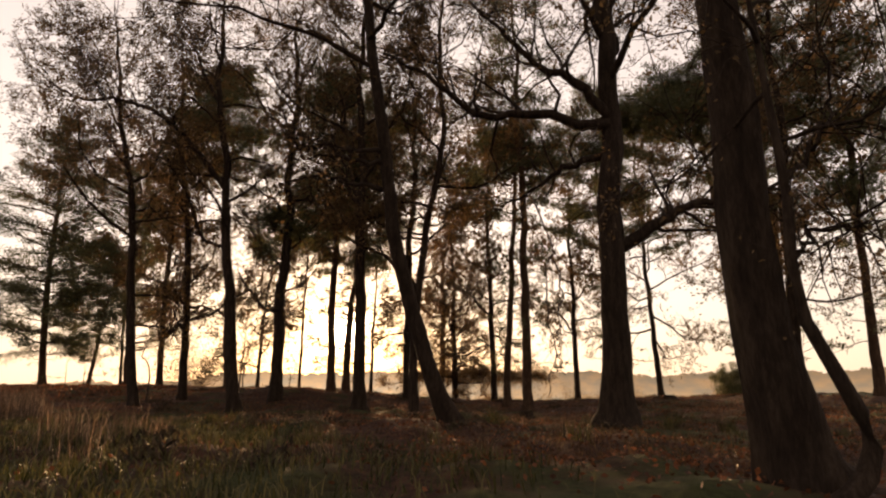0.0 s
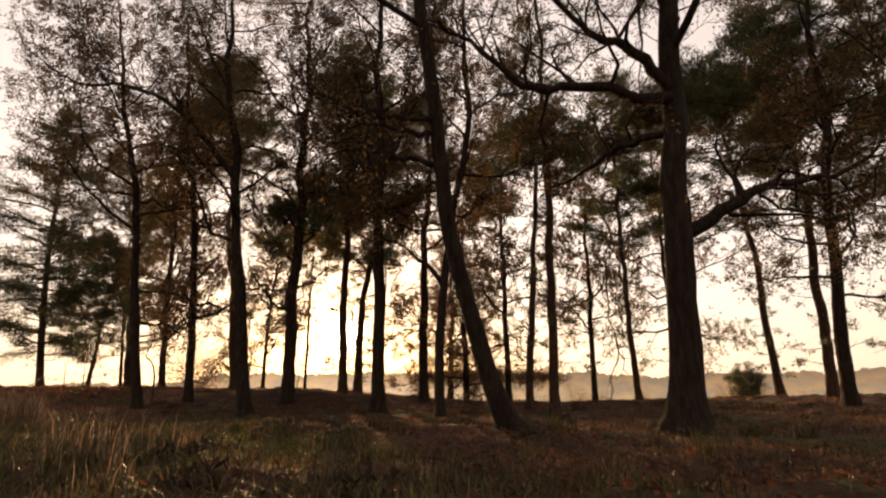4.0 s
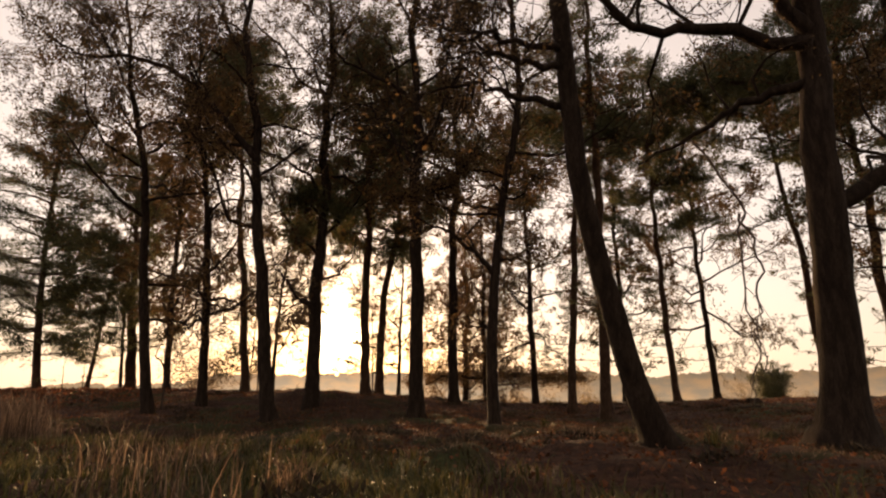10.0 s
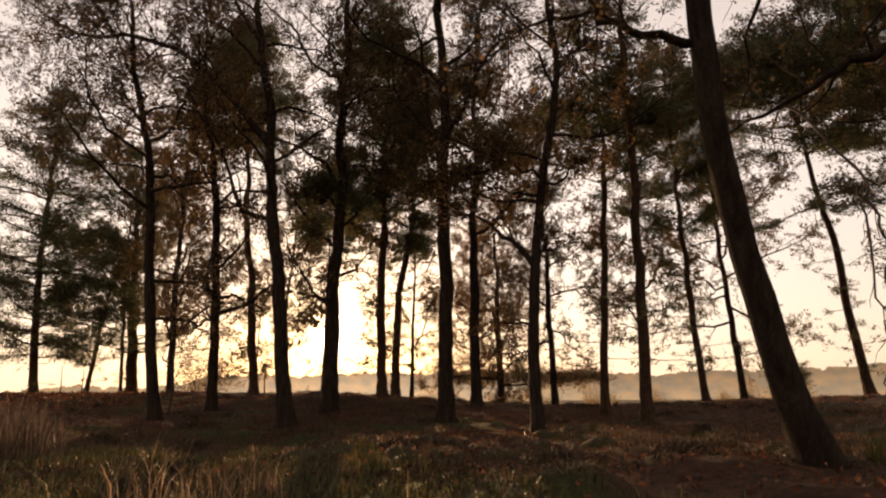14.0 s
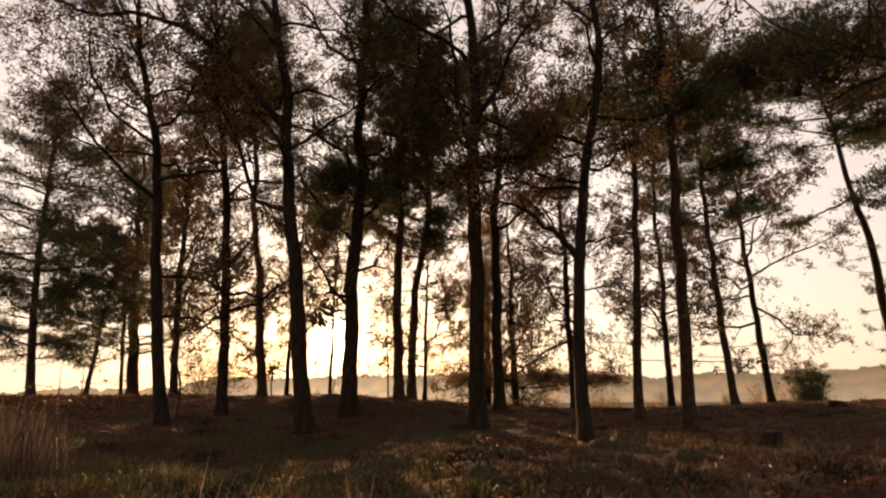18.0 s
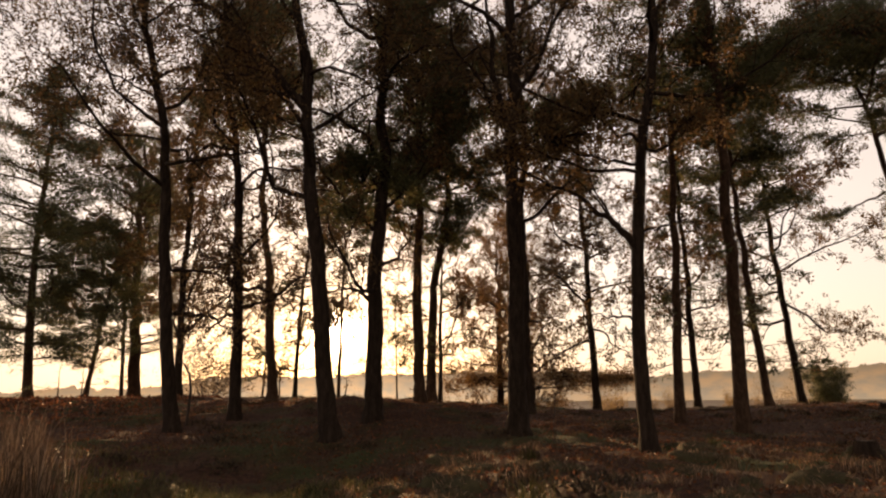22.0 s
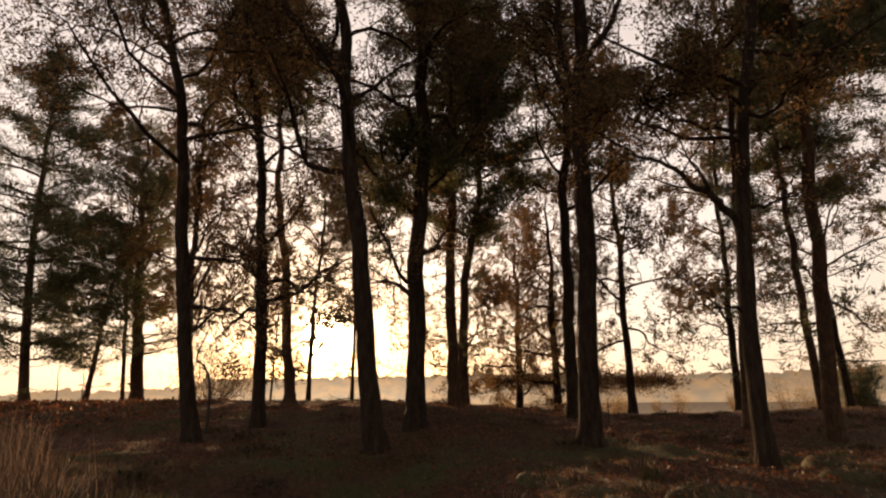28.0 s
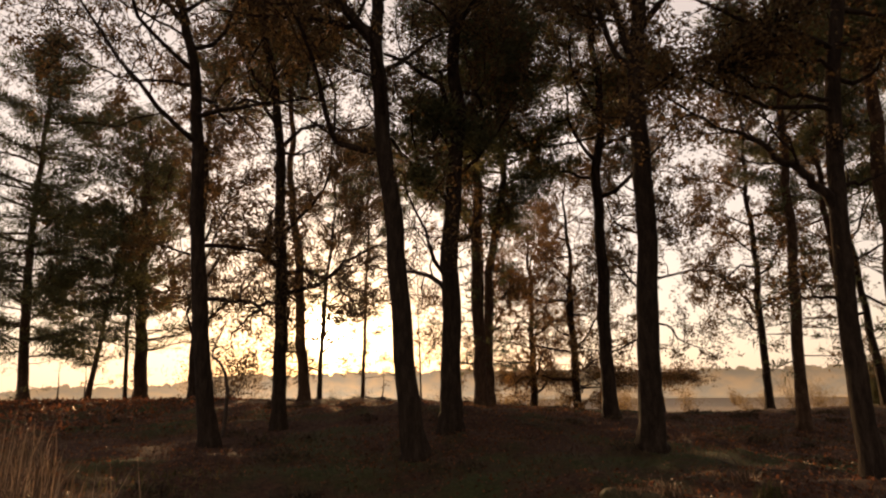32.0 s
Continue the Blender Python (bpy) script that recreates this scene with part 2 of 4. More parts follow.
def ground_z(x, y):
    x, y = np.asarray(x, float), np.asarray(y, float)
    z = np.full(np.broadcast(x, y).shape, 1.0)
    for cx, row in HUMPS.items():
        for cy, h in zip((-4, 4, 12, 20, 28, 36, 44), row):
            z = z + h * np.exp(-((x - cx) ** 2 + (y - cy) ** 2) / 72.0)
    z = z + 0.34 * np.exp(-(((x + 7.2) / 3.4) ** 2 + ((y - 25.6) / 1.9) ** 2))
    z = z - 0.6 * np.exp(-(((x + 8.0) / 2.7) ** 2 + ((y - 16.2) / 3.2) ** 2))
    z = z + 0.17 * np.exp(-(((x - 0.2) / 1.3) ** 2 + ((y - 9.6) / 1.1) ** 2))
    z = z + 0.04 * np.sin(1.3 * x + 0.7 * y) * np.sin(1.1 * y - 0.5 * x + 1) + 0.075 * hummocks(x, y) * (y < 60)
    back = smooth_step(37, 95, y - 0.12 * x)
    z = z * (1 - back) + FIELD * back
    side = smooth_step(30, 60, np.abs(x + 3)) * (1 - back)
    return z * (1 - side) + 0.9 * side


def axis(lo, hi, step, far):
    inner = np.arange(lo, hi + step / 2, step)
    grow_by = step * 1.35 ** np.arange(1, 40)
    out = np.cumsum(grow_by)
    out = out[out < far]
    return np.concatenate([lo - out[::-1], inner, hi + out])


def grid_mesh(name, xs, ys, height, mat):
    X, Y = np.meshgrid(xs, ys)
    sh = Shape()
    nx, ny = len(xs), len(ys)
    i = (np.arange(ny - 1)[:, None] * nx + np.arange(nx - 1)[None]).ravel()
    sh.add(np.stack([X, Y, height(X, Y)], -1).reshape(-1, 3), np.stack([i, i + 1, i + nx + 1, i + nx], -1))
    return new(name, sh.mesh(name, mat, True))


def ground_material():
    m = bpy.data.materials.new("forest_floor")
    m.use_nodes = True
    nt = m.node_tree
    bsdf = nt.nodes["Principled BSDF"]
    bsdf.inputs["Roughness"].default_value = 0.95
    bsdf.inputs["Specular IOR Level"].default_value = 0.2
    coord = nt.nodes.new("ShaderNodeTexCoord")

    def tex(scale, detail=6.0):
        n = node(nt, "ShaderNodeTexNoise", Scale=scale, Detail=detail, Roughness=0.65)
        nt.links.new(coord.outputs["Object"], n.inputs["Vector"])
        return n.outputs["Fac"]

    def ramp(fac, *stops):
        r = nt.nodes.new("ShaderNodeValToRGB")
        nt.links.new(fac, r.inputs[0])
        e = r.color_ramp.elements
        e[0].position, e[0].color = stops[0][0], (*stops[0][1], 1)
        e[1].position, e[1].color = stops[-1][0], (*stops[-1][1], 1)
        for at, c in stops[1:-1]:
            e.new(at).color = (*c, 1)
        return r.outputs[0]

    def mix(fac, a, b):
        n = nt.nodes.new("ShaderNodeMix")
        n.data_type = "RGBA"
        nt.links.new(fac, n.inputs[0])
        nt.links.new(a, n.inputs[6])
        nt.links.new(b, n.inputs[7])
        return n.outputs[2]

    litter = ramp(tex(9.0), (0.3, (0.02, 0.01, 0.007)), (0.5, (0.06, 0.027, 0.016)), (0.72, (0.125, 0.056, 0.029)))
    moss = ramp(tex(14.0), (0.3, (0.02, 0.024, 0.008)), (0.7, (0.07, 0.075, 0.022)))
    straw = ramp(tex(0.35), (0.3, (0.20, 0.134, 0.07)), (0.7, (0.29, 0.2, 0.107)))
    sep = nt.nodes.new("ShaderNodeSeparateXYZ")
    nt.links.new(coord.outputs["Object"], sep.inputs[0])
    patch = ramp(tex(0.33, 4.0), (0.5, (0, 0, 0)), (0.62, (1, 1, 1)))
    floor = mix(patch, litter, moss)
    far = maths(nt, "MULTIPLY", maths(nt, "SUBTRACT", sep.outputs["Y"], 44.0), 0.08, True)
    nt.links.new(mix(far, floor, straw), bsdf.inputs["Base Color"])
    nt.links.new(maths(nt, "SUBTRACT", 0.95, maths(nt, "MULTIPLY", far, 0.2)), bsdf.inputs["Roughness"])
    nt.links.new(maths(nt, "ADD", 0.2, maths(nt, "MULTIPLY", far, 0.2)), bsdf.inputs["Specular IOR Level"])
    b = node(nt, "ShaderNodeBump", Strength=1.0, Distance=0.06)
    nt.links.new(maths(nt, "ADD", tex(7.0), maths(nt, "MULTIPLY", tex(45.0), 0.4)), b.inputs["Height"])
    nt.links.new(b.outputs[0], bsdf.inputs["Normal"])
    return m


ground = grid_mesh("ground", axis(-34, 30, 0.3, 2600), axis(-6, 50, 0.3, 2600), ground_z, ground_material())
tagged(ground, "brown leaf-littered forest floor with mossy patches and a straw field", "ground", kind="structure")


# ---- trees ----
def unit(v):
    return v / (np.linalg.norm(v) + 1e-9)


def grow(rng, p, d, length, n, wobble, lift):
    """A wandering shoot from p."""
    pts, d = [np.asarray(p, float)], unit(np.asarray(d, float))
    for _ in range(n):
        d = unit(d + rng.normal(size=3) * wobble + np.array((0, 0, lift)))
        pts.append(pts[-1] + d * length / n)
    return np.array(pts)


def grow_many(rng, pts, count, first, onward, lengths, n, wobble, lift, flat=False):
    """Side shoots spread along a branch: (count, n + 1, 3)."""
    f = np.minimum(first + (1 - first) * (np.arange(count) + rng.random(count)) / count, 0.99) * (len(pts) - 1)
    k = np.minimum(f.astype(int), len(pts) - 2)
    seg = pts[k + 1] - pts[k]
    p, e = pts[k] + seg * (f - k)[:, None], unit_rows(seg)
    if flat:
        side = unit_rows(np.cross(e, (0, 0, 1.0)) * rng.choice((-1, 1), count)[:, None] + rng.normal(size=(count, 3)) * 0.3)
    else:
        side = unit_rows(np.cross(e, rng.normal(size=(count, 3)))) * rng.uniform(0.4, 1.0, count)[:, None]
    d = unit_rows(e * onward + side)
    out = [p]
    for _ in range(n):
        d = unit_rows(d + rng.normal(size=(count, 3)) * wobble + np.array((0, 0, lift)))
        out.append(out[-1] + d * (np.asarray(lengths) / n)[:, None])
    return np.stack(out, 1)


def along(pts, f):
    i = f * (len(pts) - 1)
    k = min(int(i), len(pts) - 2)
    return pts[k] + (pts[k + 1] - pts[k]) * (i - k), unit(pts[k + 1] - pts[k])


def resample(pts, n, rng, wobble):
    """A smooth curve through a few points, roughened a little."""
    pts = np.asarray(pts, float)
    p = np.vstack([2 * pts[0] - pts[1], pts, 2 * pts[-1] - pts[-2]])
    out = []
    for u in np.linspace(0, len(pts) - 1 - 1e-6, n):
        i = int(u)
        t = u - i
        a, b, c, d = p[i:i + 4]
        out.append(0.5 * (2 * b + (c - a) * t + (2 * a - 5 * b + 4 * c - d) * t * t + (3 * b - a - 3 * c + d) * t ** 3))
    out = np.array(out)
    out[1:-1] += rng.normal(size=(n - 2, 3)) * wobble
    return out


class Stem:
    """The line of a trunk: a bent axis over height, straight on above cap."""

    def __init__(self, x, y, lean, bend, height, thick, cap, flare=0.42):
        self.x, self.y, self.lean, self.bend, self.height, self.thick, self.cap, self.flare = x, y, lean, bend, height, thick, cap, flare
        self.foot = np.array(self.raw(float(ground_z(x, y))))
        self.foot[2] = float(ground_z(self.foot[0], self.foot[1]))

    def raw(self, z):
        s = z / 10
        return np.array((self.x + sum(c * s ** (i + 1) for i, c in enumerate(self.bend)), self.y + self.lean * s, z))

    def at(self, z):
        if z <= self.cap:
            return self.raw(z)
        slope = (self.raw(self.cap) - self.raw(self.cap - 1.0)) * np.array((0.5, 0.5, 1))
        return self.raw(self.cap) + slope * (z - self.cap)

    def radius(self, z):
        h = max(0.0, z - self.foot[2])
        f = h / (self.height - self.foot[2])
        return self.thick / 2 * (0.93 * max(0.0, 1 - f) ** 0.8 + 0.05) * (1 + self.flare * math.exp(-h / 0.3))

    def shape(self, rng, sides=20):
        sh = Shape()
        z0 = self.foot[2] - 0.15
        zs = np.concatenate([z0 + np.array((0, 0.12, 0.2, 0.3, 0.45, 0.65, 0.9)), np.arange(z0 + 1.2, self.height, 0.4), [self.height]])
        pts = np.array([self.at(z) for z in zs])
        pts[3:, :2] += rng.normal(size=(len(zs) - 3, 2)) * self.thick * 0.022
        ph = rng.random(4) * 6.28
        for k, ax in enumerate((0, 1)):
            pts[:, ax] += np.maximum(zs - 3, 0) ** 0.5 * self.thick * (0.06 * np.sin(zs * 1.1 + ph[k]) + 0.035 * np.sin(zs * 2.7 + ph[k + 2]))
        sh.tube(pts, [self.radius(z) for z in zs], sides, 0.035, rng, 0.03 + 0.25 * self.flare * np.exp(-(zs - zs[0]) / 0.32))
        return sh


def clothe(wood, leaf, rng, pts, r, spec, full=1.0):
    """Branches, twigs and leaves on one limb."""
    length = np.linalg.norm(np.diff(pts, axis=0), axis=1).sum()
    n2 = max(3, int(spec["branches"] * length / 3.0))
    for i in range(n2):
        f = 0.18 + 0.82 * (i + rng.random()) / n2
        p, d = along(pts, min(f, 0.99))
        side = unit(np.cross(d, rng.normal(size=3)))
        ln = min(2.2, 0.55 * length) * (1.15 - 0.6 * f) * rng.uniform(0.6, 1.25)
        bp = grow(rng, p, d * 0.6 + side * rng.uniform(0.5, 1.1) + np.array((0, 0, 0.15)), ln, 5, 0.32, spec["lift"])
        rb = max(0.006, r * (1 - 0.8 * f) * 0.42)
        wood.tube(bp, np.linspace(rb, 0.005, 6), 4)
        tp = grow_many(rng, bp, spec["twigs"], 0.2, 0.5, rng.uniform(0.3, 0.75, spec["twigs"]) * spec["reach"], 2, 0.28, spec["lift"] * 0.5)
        wood.shoots(tp, (0.007, 0.005, 0.003))
        m = rng.poisson(spec["leaves"] * full * spec["twigs"])
        if m:
            w = rng.integers(0, len(tp), m)
            u = rng.random(m) ** 0.7 * 1.999
            k = u.astype(int)
            at = tp[w, k] + (tp[w, k + 1] - tp[w, k]) * (u - k)[:, None] + rng.normal(size=(m, 3)) * 0.06
            leaf.leaves(at, rng, spec["leaf"], spec["leaf"] * 0.6)


def broadleaf(name, label, seed, x, y, lean, bend, thick, height=16.0, cap=11.0, low=4.8, limbs=15, spread=4.0, rise=0.45, leaf_mat=None, bark=None, group="trees on the rise",
              own=(), category="tree", own_full=0.5, thin=0.35, hang=(), flare=0.42, pads=(), masses=(), stout=0.62, **change):
    rng = np.random.default_rng(seed)
    spec = dict(branches=8, twigs=8, leaves=19.0, lift=0.05, reach=1.2, leaf=0.1)
    spec.update(change)
    stem = Stem(x, y, lean, bend, height, thick, cap, flare)
    root = tagged(new(name), label, category, group)
    root.location = stem.foot
    bark = bark or OAK_BARK
    part("trunk", stem.shape(rng), bark, root)
    crown = Shape()
    lines = []
    for pts in own:
        p0 = np.asarray(pts[0], float)
        lines.append((resample([stem.at(p0[2])] + [np.asarray(q, float) for q in pts[1:]], 4 * len(pts), rng, 0.03), min(stem.radius(p0[2]) * stout, 0.035 * sum(math.dist(a, b) for a, b in zip(pts, pts[1:]))), own_full))
    turn = rng.random() * 6.28
    for i in range(limbs):
        f = (i + 0.5 * rng.random()) / limbs
        z = low + (height - low) * (0.02 + 0.93 * f)
        turn += 2.4 + rng.normal() * 0.3
        ln = spread * (1.0 - 0.55 * f ** 1.6) * rng.uniform(0.75, 1.2)
        d = np.array((math.cos(turn), math.sin(turn), rise * rng.uniform(0.3, 1.5) + 0.5 * f))
        lines.append((grow(rng, stem.at(z), d, ln, 9, 0.25, 0.04), min(stem.radius(z) * 0.5, 0.014 * ln + 0.008), min(1.2, thin + 1.3 * f)))
    for pts, r, full in lines:
        wood = Shape()
        r = max(r, 0.018)
        wood.tube(pts, r * np.linspace(1, 0.12, len(pts)), 7)
        clothe(wood, crown, rng, pts, r, spec, full)
        part("limb", wood, bark, root)
    for pts in hang:
        wood = Shape()
        line = resample(pts, 22, rng, 0.035)
        wood.tube(line, np.linspace(0.022, 0.008, 22), 5)
        for _ in range(14):
            q, e = along(line, rng.uniform(0.1, 0.97))
            tp = grow(rng, q, e * 0.5 + rng.normal(size=3) * 0.5 - np.array((0, 0, 0.4)), rng.uniform(0.15, 0.6), 4, 0.3, -0.1)
            wood.tube(tp, np.linspace(0.008, 0.003, 5), 3)
        part("dead_branch", wood, TWIG_BARK, root)
    for cx, cy, cz, rx, rz in masses:
        wood = Shape()
        c = np.array((cx, cy, cz))
        foot = stem.at(cz - 0.5)
        pts = resample([foot, foot * 0.5 + (c - np.array((0, 0, 0.35))) * 0.5, c], 8, rng, 0.05)
        wood.tube(pts, np.linspace(0.045, 0.012, 8), 6)
        count = int(60 * rx * rx + 20)
        u = unit_rows(rng.normal(size=(count, 3))) * rng.random(count)[:, None] ** 0.5
        tip = c + (u + rng.normal(size=u.shape) * 0.22) * np.array((rx, rx, rz))
        wood.shoots(np.stack([np.broadcast_to(c, tip.shape), c + (tip - c) * 0.5 + rng.normal(size=tip.shape) * 0.1, tip], 1), (0.012, 0.008, 0.004))
        at = np.repeat(tip, 19, 0) + rng.normal(size=(count * 19, 3)) * 0.16
        crown.leaves(at, rng, spec["leaf"], spec["leaf"] * 0.6)
        part("limb", wood, bark, root)
    part("crown", crown, leaf_mat or OAK_LEAF, root, smooth=False, kind="stuff")
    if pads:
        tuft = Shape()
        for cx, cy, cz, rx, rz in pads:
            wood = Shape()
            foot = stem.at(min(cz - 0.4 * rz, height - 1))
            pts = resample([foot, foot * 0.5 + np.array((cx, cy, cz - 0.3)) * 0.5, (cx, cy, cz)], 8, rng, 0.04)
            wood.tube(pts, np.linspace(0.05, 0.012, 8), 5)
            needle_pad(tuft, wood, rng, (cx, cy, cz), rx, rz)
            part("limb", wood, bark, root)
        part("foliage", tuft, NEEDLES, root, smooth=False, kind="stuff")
    return root


def clumps(leaf, rng, at, away, size, per, needle):
    """Rounded, flattened bunches of needles round the points, brushed upwards and outwards."""
    n = len(at)
    q = rng.normal(size=(n * per, 3)) * np.array((size, size, size * 0.55)) * np.repeat(rng.uniform(0.6, 1.25, n), per)[:, None]
    out = unit_rows(q) * 0.9 + np.repeat(np.broadcast_to(away, (n, 3)), per, 0) * 0.4 + np.array((0, 0, 0.35))
    leaf.needles(np.repeat(at, per, 0) + q, rng, needle, needle * 0.24, out)


def needle_pad(leaf, wood, rng, centre, rx, rz, per=62, needle=0.19):
    """One dense cloud of pine foliage: a domed, uneven ellipsoid of needle bunches on twigs."""
    count = int(16 * rx * rx + 14 * rx * rz + 8)
    u = unit_rows(rng.normal(size=(count, 3))) * rng.random(count)[:, None] ** 0.45
    u[:, 2] = np.where(u[:, 2] < 0, u[:, 2] * 0.6, u[:, 2])
    c = np.asarray(centre, float)
    at = c + u * np.array((rx, rx, rz))
    clumps(leaf, rng, at, u, 0.21, per, needle)
    pick = at[rng.random(count) < 0.5]
    mid = c + (pick - c) * 0.5 + rng.normal(size=pick.shape) * 0.12 - np.array((0, 0, 0.15))
    wood.shoots(np.stack([np.broadcast_to(c - np.array((0, 0, rz * 0.4)), pick.shape), mid, pick], 1), (0.016, 0.011, 0.005))


def conifer(name, label, seed, x, y, lean, bend, thick, height=17.0, cap=11.0, low=8.0, reach=2.4, whorls=16, per=58, needle=0.18, droop=0.0, dead=(2.5, 8.0, 16), flat=0.8,
            group="trees on the rise", top=0.35, own=(), pads=(), full=1.0, clump=0.17):
    """A pine: bare lower stem with dead side branches, needle crown above low."""
    rng = np.random.default_rng(seed)
    stem = Stem(x, y, lean, bend, height, thick, cap)
    root = tagged(new(name), label, "pine tree", group)
    root.location = stem.foot
    part("trunk", stem.shape(rng), PINE_BARK, root)
    crown = Shape()
    turn = rng.random() * 6.28
    lo, hi, n = dead
    for i in range(n):
        z = lo + (hi - lo) * (i + rng.random()) / n
        turn += 2.4 + rng.normal() * 0.4
        ln = rng.uniform(0.4, 1.9)
        bare = Shape()
        pts = grow(rng, stem.at(z), (math.cos(turn), math.sin(turn), rng.uniform(-0.15, 0.25)), ln, 6, 0.13, 0.0)
        bare.tube(pts, np.linspace(0.02, 0.006, 7), 4)
        for _ in range(int(3 + 3 * ln)):
            q, e = along(pts, rng.uniform(0.25, 0.98))
            tp = grow(rng, q, e + rng.normal(size=3) * 0.8, rng.uniform(0.15, 0.6), 3, 0.25, 0)
            bare.tube(tp, np.linspace(0.007, 0.003, 4), 3)
            if rng.random() < 0.5:
                clumps(crown, rng, tp[2:], unit(tp[-1] - tp[0])[None], 0.07, per // 5, needle)
        part("dead_branch", bare, TWIG_BARK, root)
    for i in range(whorls):
        f = (i + 0.4 * rng.random()) / whorls
        z = low + (height - low) * f
        size = reach * (top + (1 - top) * math.sin(math.pi * min(1, 0.25 + 0.75 * f)) ** flat) * (1.05 - 0.7 * max(0, f - 0.6) / 0.4)
        wood = Shape()
        for k in range(rng.integers(3, 6)):
            turn += 2.1 + rng.normal() * 0.5
            ln = size * rng.uniform(0.6, 1.2)
            pts = grow(rng, stem.at(z + rng.uniform(-0.2, 0.2)), (math.cos(turn), math.sin(turn), 0.25 - droop + 0.3 * f), ln, 6, 0.13, 0.03 - droop * 0.1)
            wood.tube(pts, np.linspace(max(0.012, 0.013 * ln), 0.005, 7), 4)
            m = max(3, int((2.5 + 4.2 * ln) * full))
            tp = grow_many(rng, pts, m, 0.12 if droop else 0.3, 0.6, rng.uniform(0.2, 0.5, m) * (0.6 + 0.2 * ln), 2, 0.2, 0.06 - droop * 0.2, True)
            wood.shoots(tp, (0.008, 0.006, 0.004))
            clumps(crown, rng, np.concatenate([tp[:, 2], pts[-1:]]), unit(pts[-1] - pts[0])[None], clump, per, needle)
            if droop:
                hang = pts[2:] + rng.normal(size=pts[2:].shape) * 0.12 - np.array((0, 0, 0.16))
                clumps(crown, rng, hang, np.array((0, 0, -1.4)), clump * 0.8, per, needle)
        part("limb", wood, PINE_BARK, root)
    for pts in own:
        wood = Shape()
        line = resample([stem.at(pts[0][2])] + [np.asarray(q, float) for q in pts[1:]], 5 * len(pts), rng, 0.03)
        wood.tube(line, np.linspace(0.06, 0.012, len(line)), 6)
        clumps(crown, rng, line[len(line) // 2:], unit(line[-1] - line[0])[None], clump, per, needle)
        part("limb", wood, PINE_BARK, root)
    for cx, cy, cz, rx, rz in pads:
        wood = Shape()
        foot = stem.at(min(cz - 0.5 * rz, height - 1))
        pts = resample([foot, foot * 0.5 + np.array((cx, cy, cz - 0.4 * rz)) * 0.5, (cx, cy, cz)], 8, rng, 0.04)
        wood.tube(pts, np.linspace(0.06, 0.014, 8), 6)
        needle_pad(crown, wood, rng, (cx, cy, cz), rx, rz)
        part("limb", wood, PINE_BARK, root)
    part("crown", crown, NEEDLES, root, smooth=False, kind="stuff")
    return root


OAK = "oak_tree"
LBL_OAK = "dark-barked autumn oak with thin brown leaves on the rise"
LBL_PINE = "tall Scots pine with bare lower stem and dark green crown"
# nearest trees
broadleaf(OAK, "large old oak with spreading limbs and flared foot on leaf litter", 11, 3.23, 11.0, -1.03, (0.57, -0.78, 0.43), 0.58, height=17, cap=9.5, low=7.4, limbs=18, spread=5.4, own_full=0.3, thin=0.45, leaf=0.07, leaves=18.0, flare=0.95, branches=10,
          own=([(3.1, 10.3, 6.9), (2.0, 10.3, 7.1), (0.7, 10.2, 7.1), (-0.2, 9.9, 7.7), (-1.2, 9.6, 8.1)],
               [(3.1, 10.3, 7.1), (2.6, 10.2, 7.9), (2.0, 10.2, 8.2), (1.3, 10.1, 8.9), (0.3, 10.0, 9.9)],
               [(3.6, 10.6, 4.3), (4.3, 10.4, 4.8), (5.0, 10.3, 5.2), (6.2, 10.3, 5.4), (7.3, 10.2, 6.1)],
               [(3.2, 10.4, 6.3), (2.6, 10.9, 6.2), (2.0, 11.4, 5.9), (1.2, 12.0, 5.6)],
               [(3.6, 10.1, 8.9), (4.1, 10.0, 9.4), (4.9, 10.0, 10.2)]),
          hang=([(1.9, 11.4, 5.8), (2.2, 10.7, 4.4), (2.0, 10.6, 3.7), (2.12, 10.7, 2.4), (2.0, 10.8, 1.5)], [(2.2, 10.8, 4.3), (2.35, 10.7, 3.5), (2.2, 10.8, 2.6), (2.35, 10.8, 1.9)]))
broadleaf(OAK, "stout leaning oak trunk close to the path, rough bark", 12, 2.88, 4.1, -0.6, (-5.46, 15.85, -15.25), 0.43, height=11, cap=4.3, low=4.6, limbs=9, spread=3.4, thin=0.45, leaf=0.06, leaves=16.0, flare=0.6)
broadleaf(OAK, "slender crooked oak stem beside the stout leaning oak", 13, -4.74, 3.4, 0.0, (158.57, -1235.4, 4031.57, -4726.3), 0.095, height=5.5, cap=2.85, low=3.0, limbs=6, spread=1.3, thin=0.4, own_full=0.25, leaf=0.05,
          own=([(2.26, 3.4, 2.85), (2.44, 3.4, 3.15), (2.57, 3.4, 3.35), (2.68, 3.4, 3.74), (2.51, 3.4, 3.81), (2.41, 3.4, 4.06)], [(2.22, 3.4, 2.43), (2.38, 3.4, 2.58), (2.61, 3.4, 2.63), (2.9, 3.4, 2.67)]))
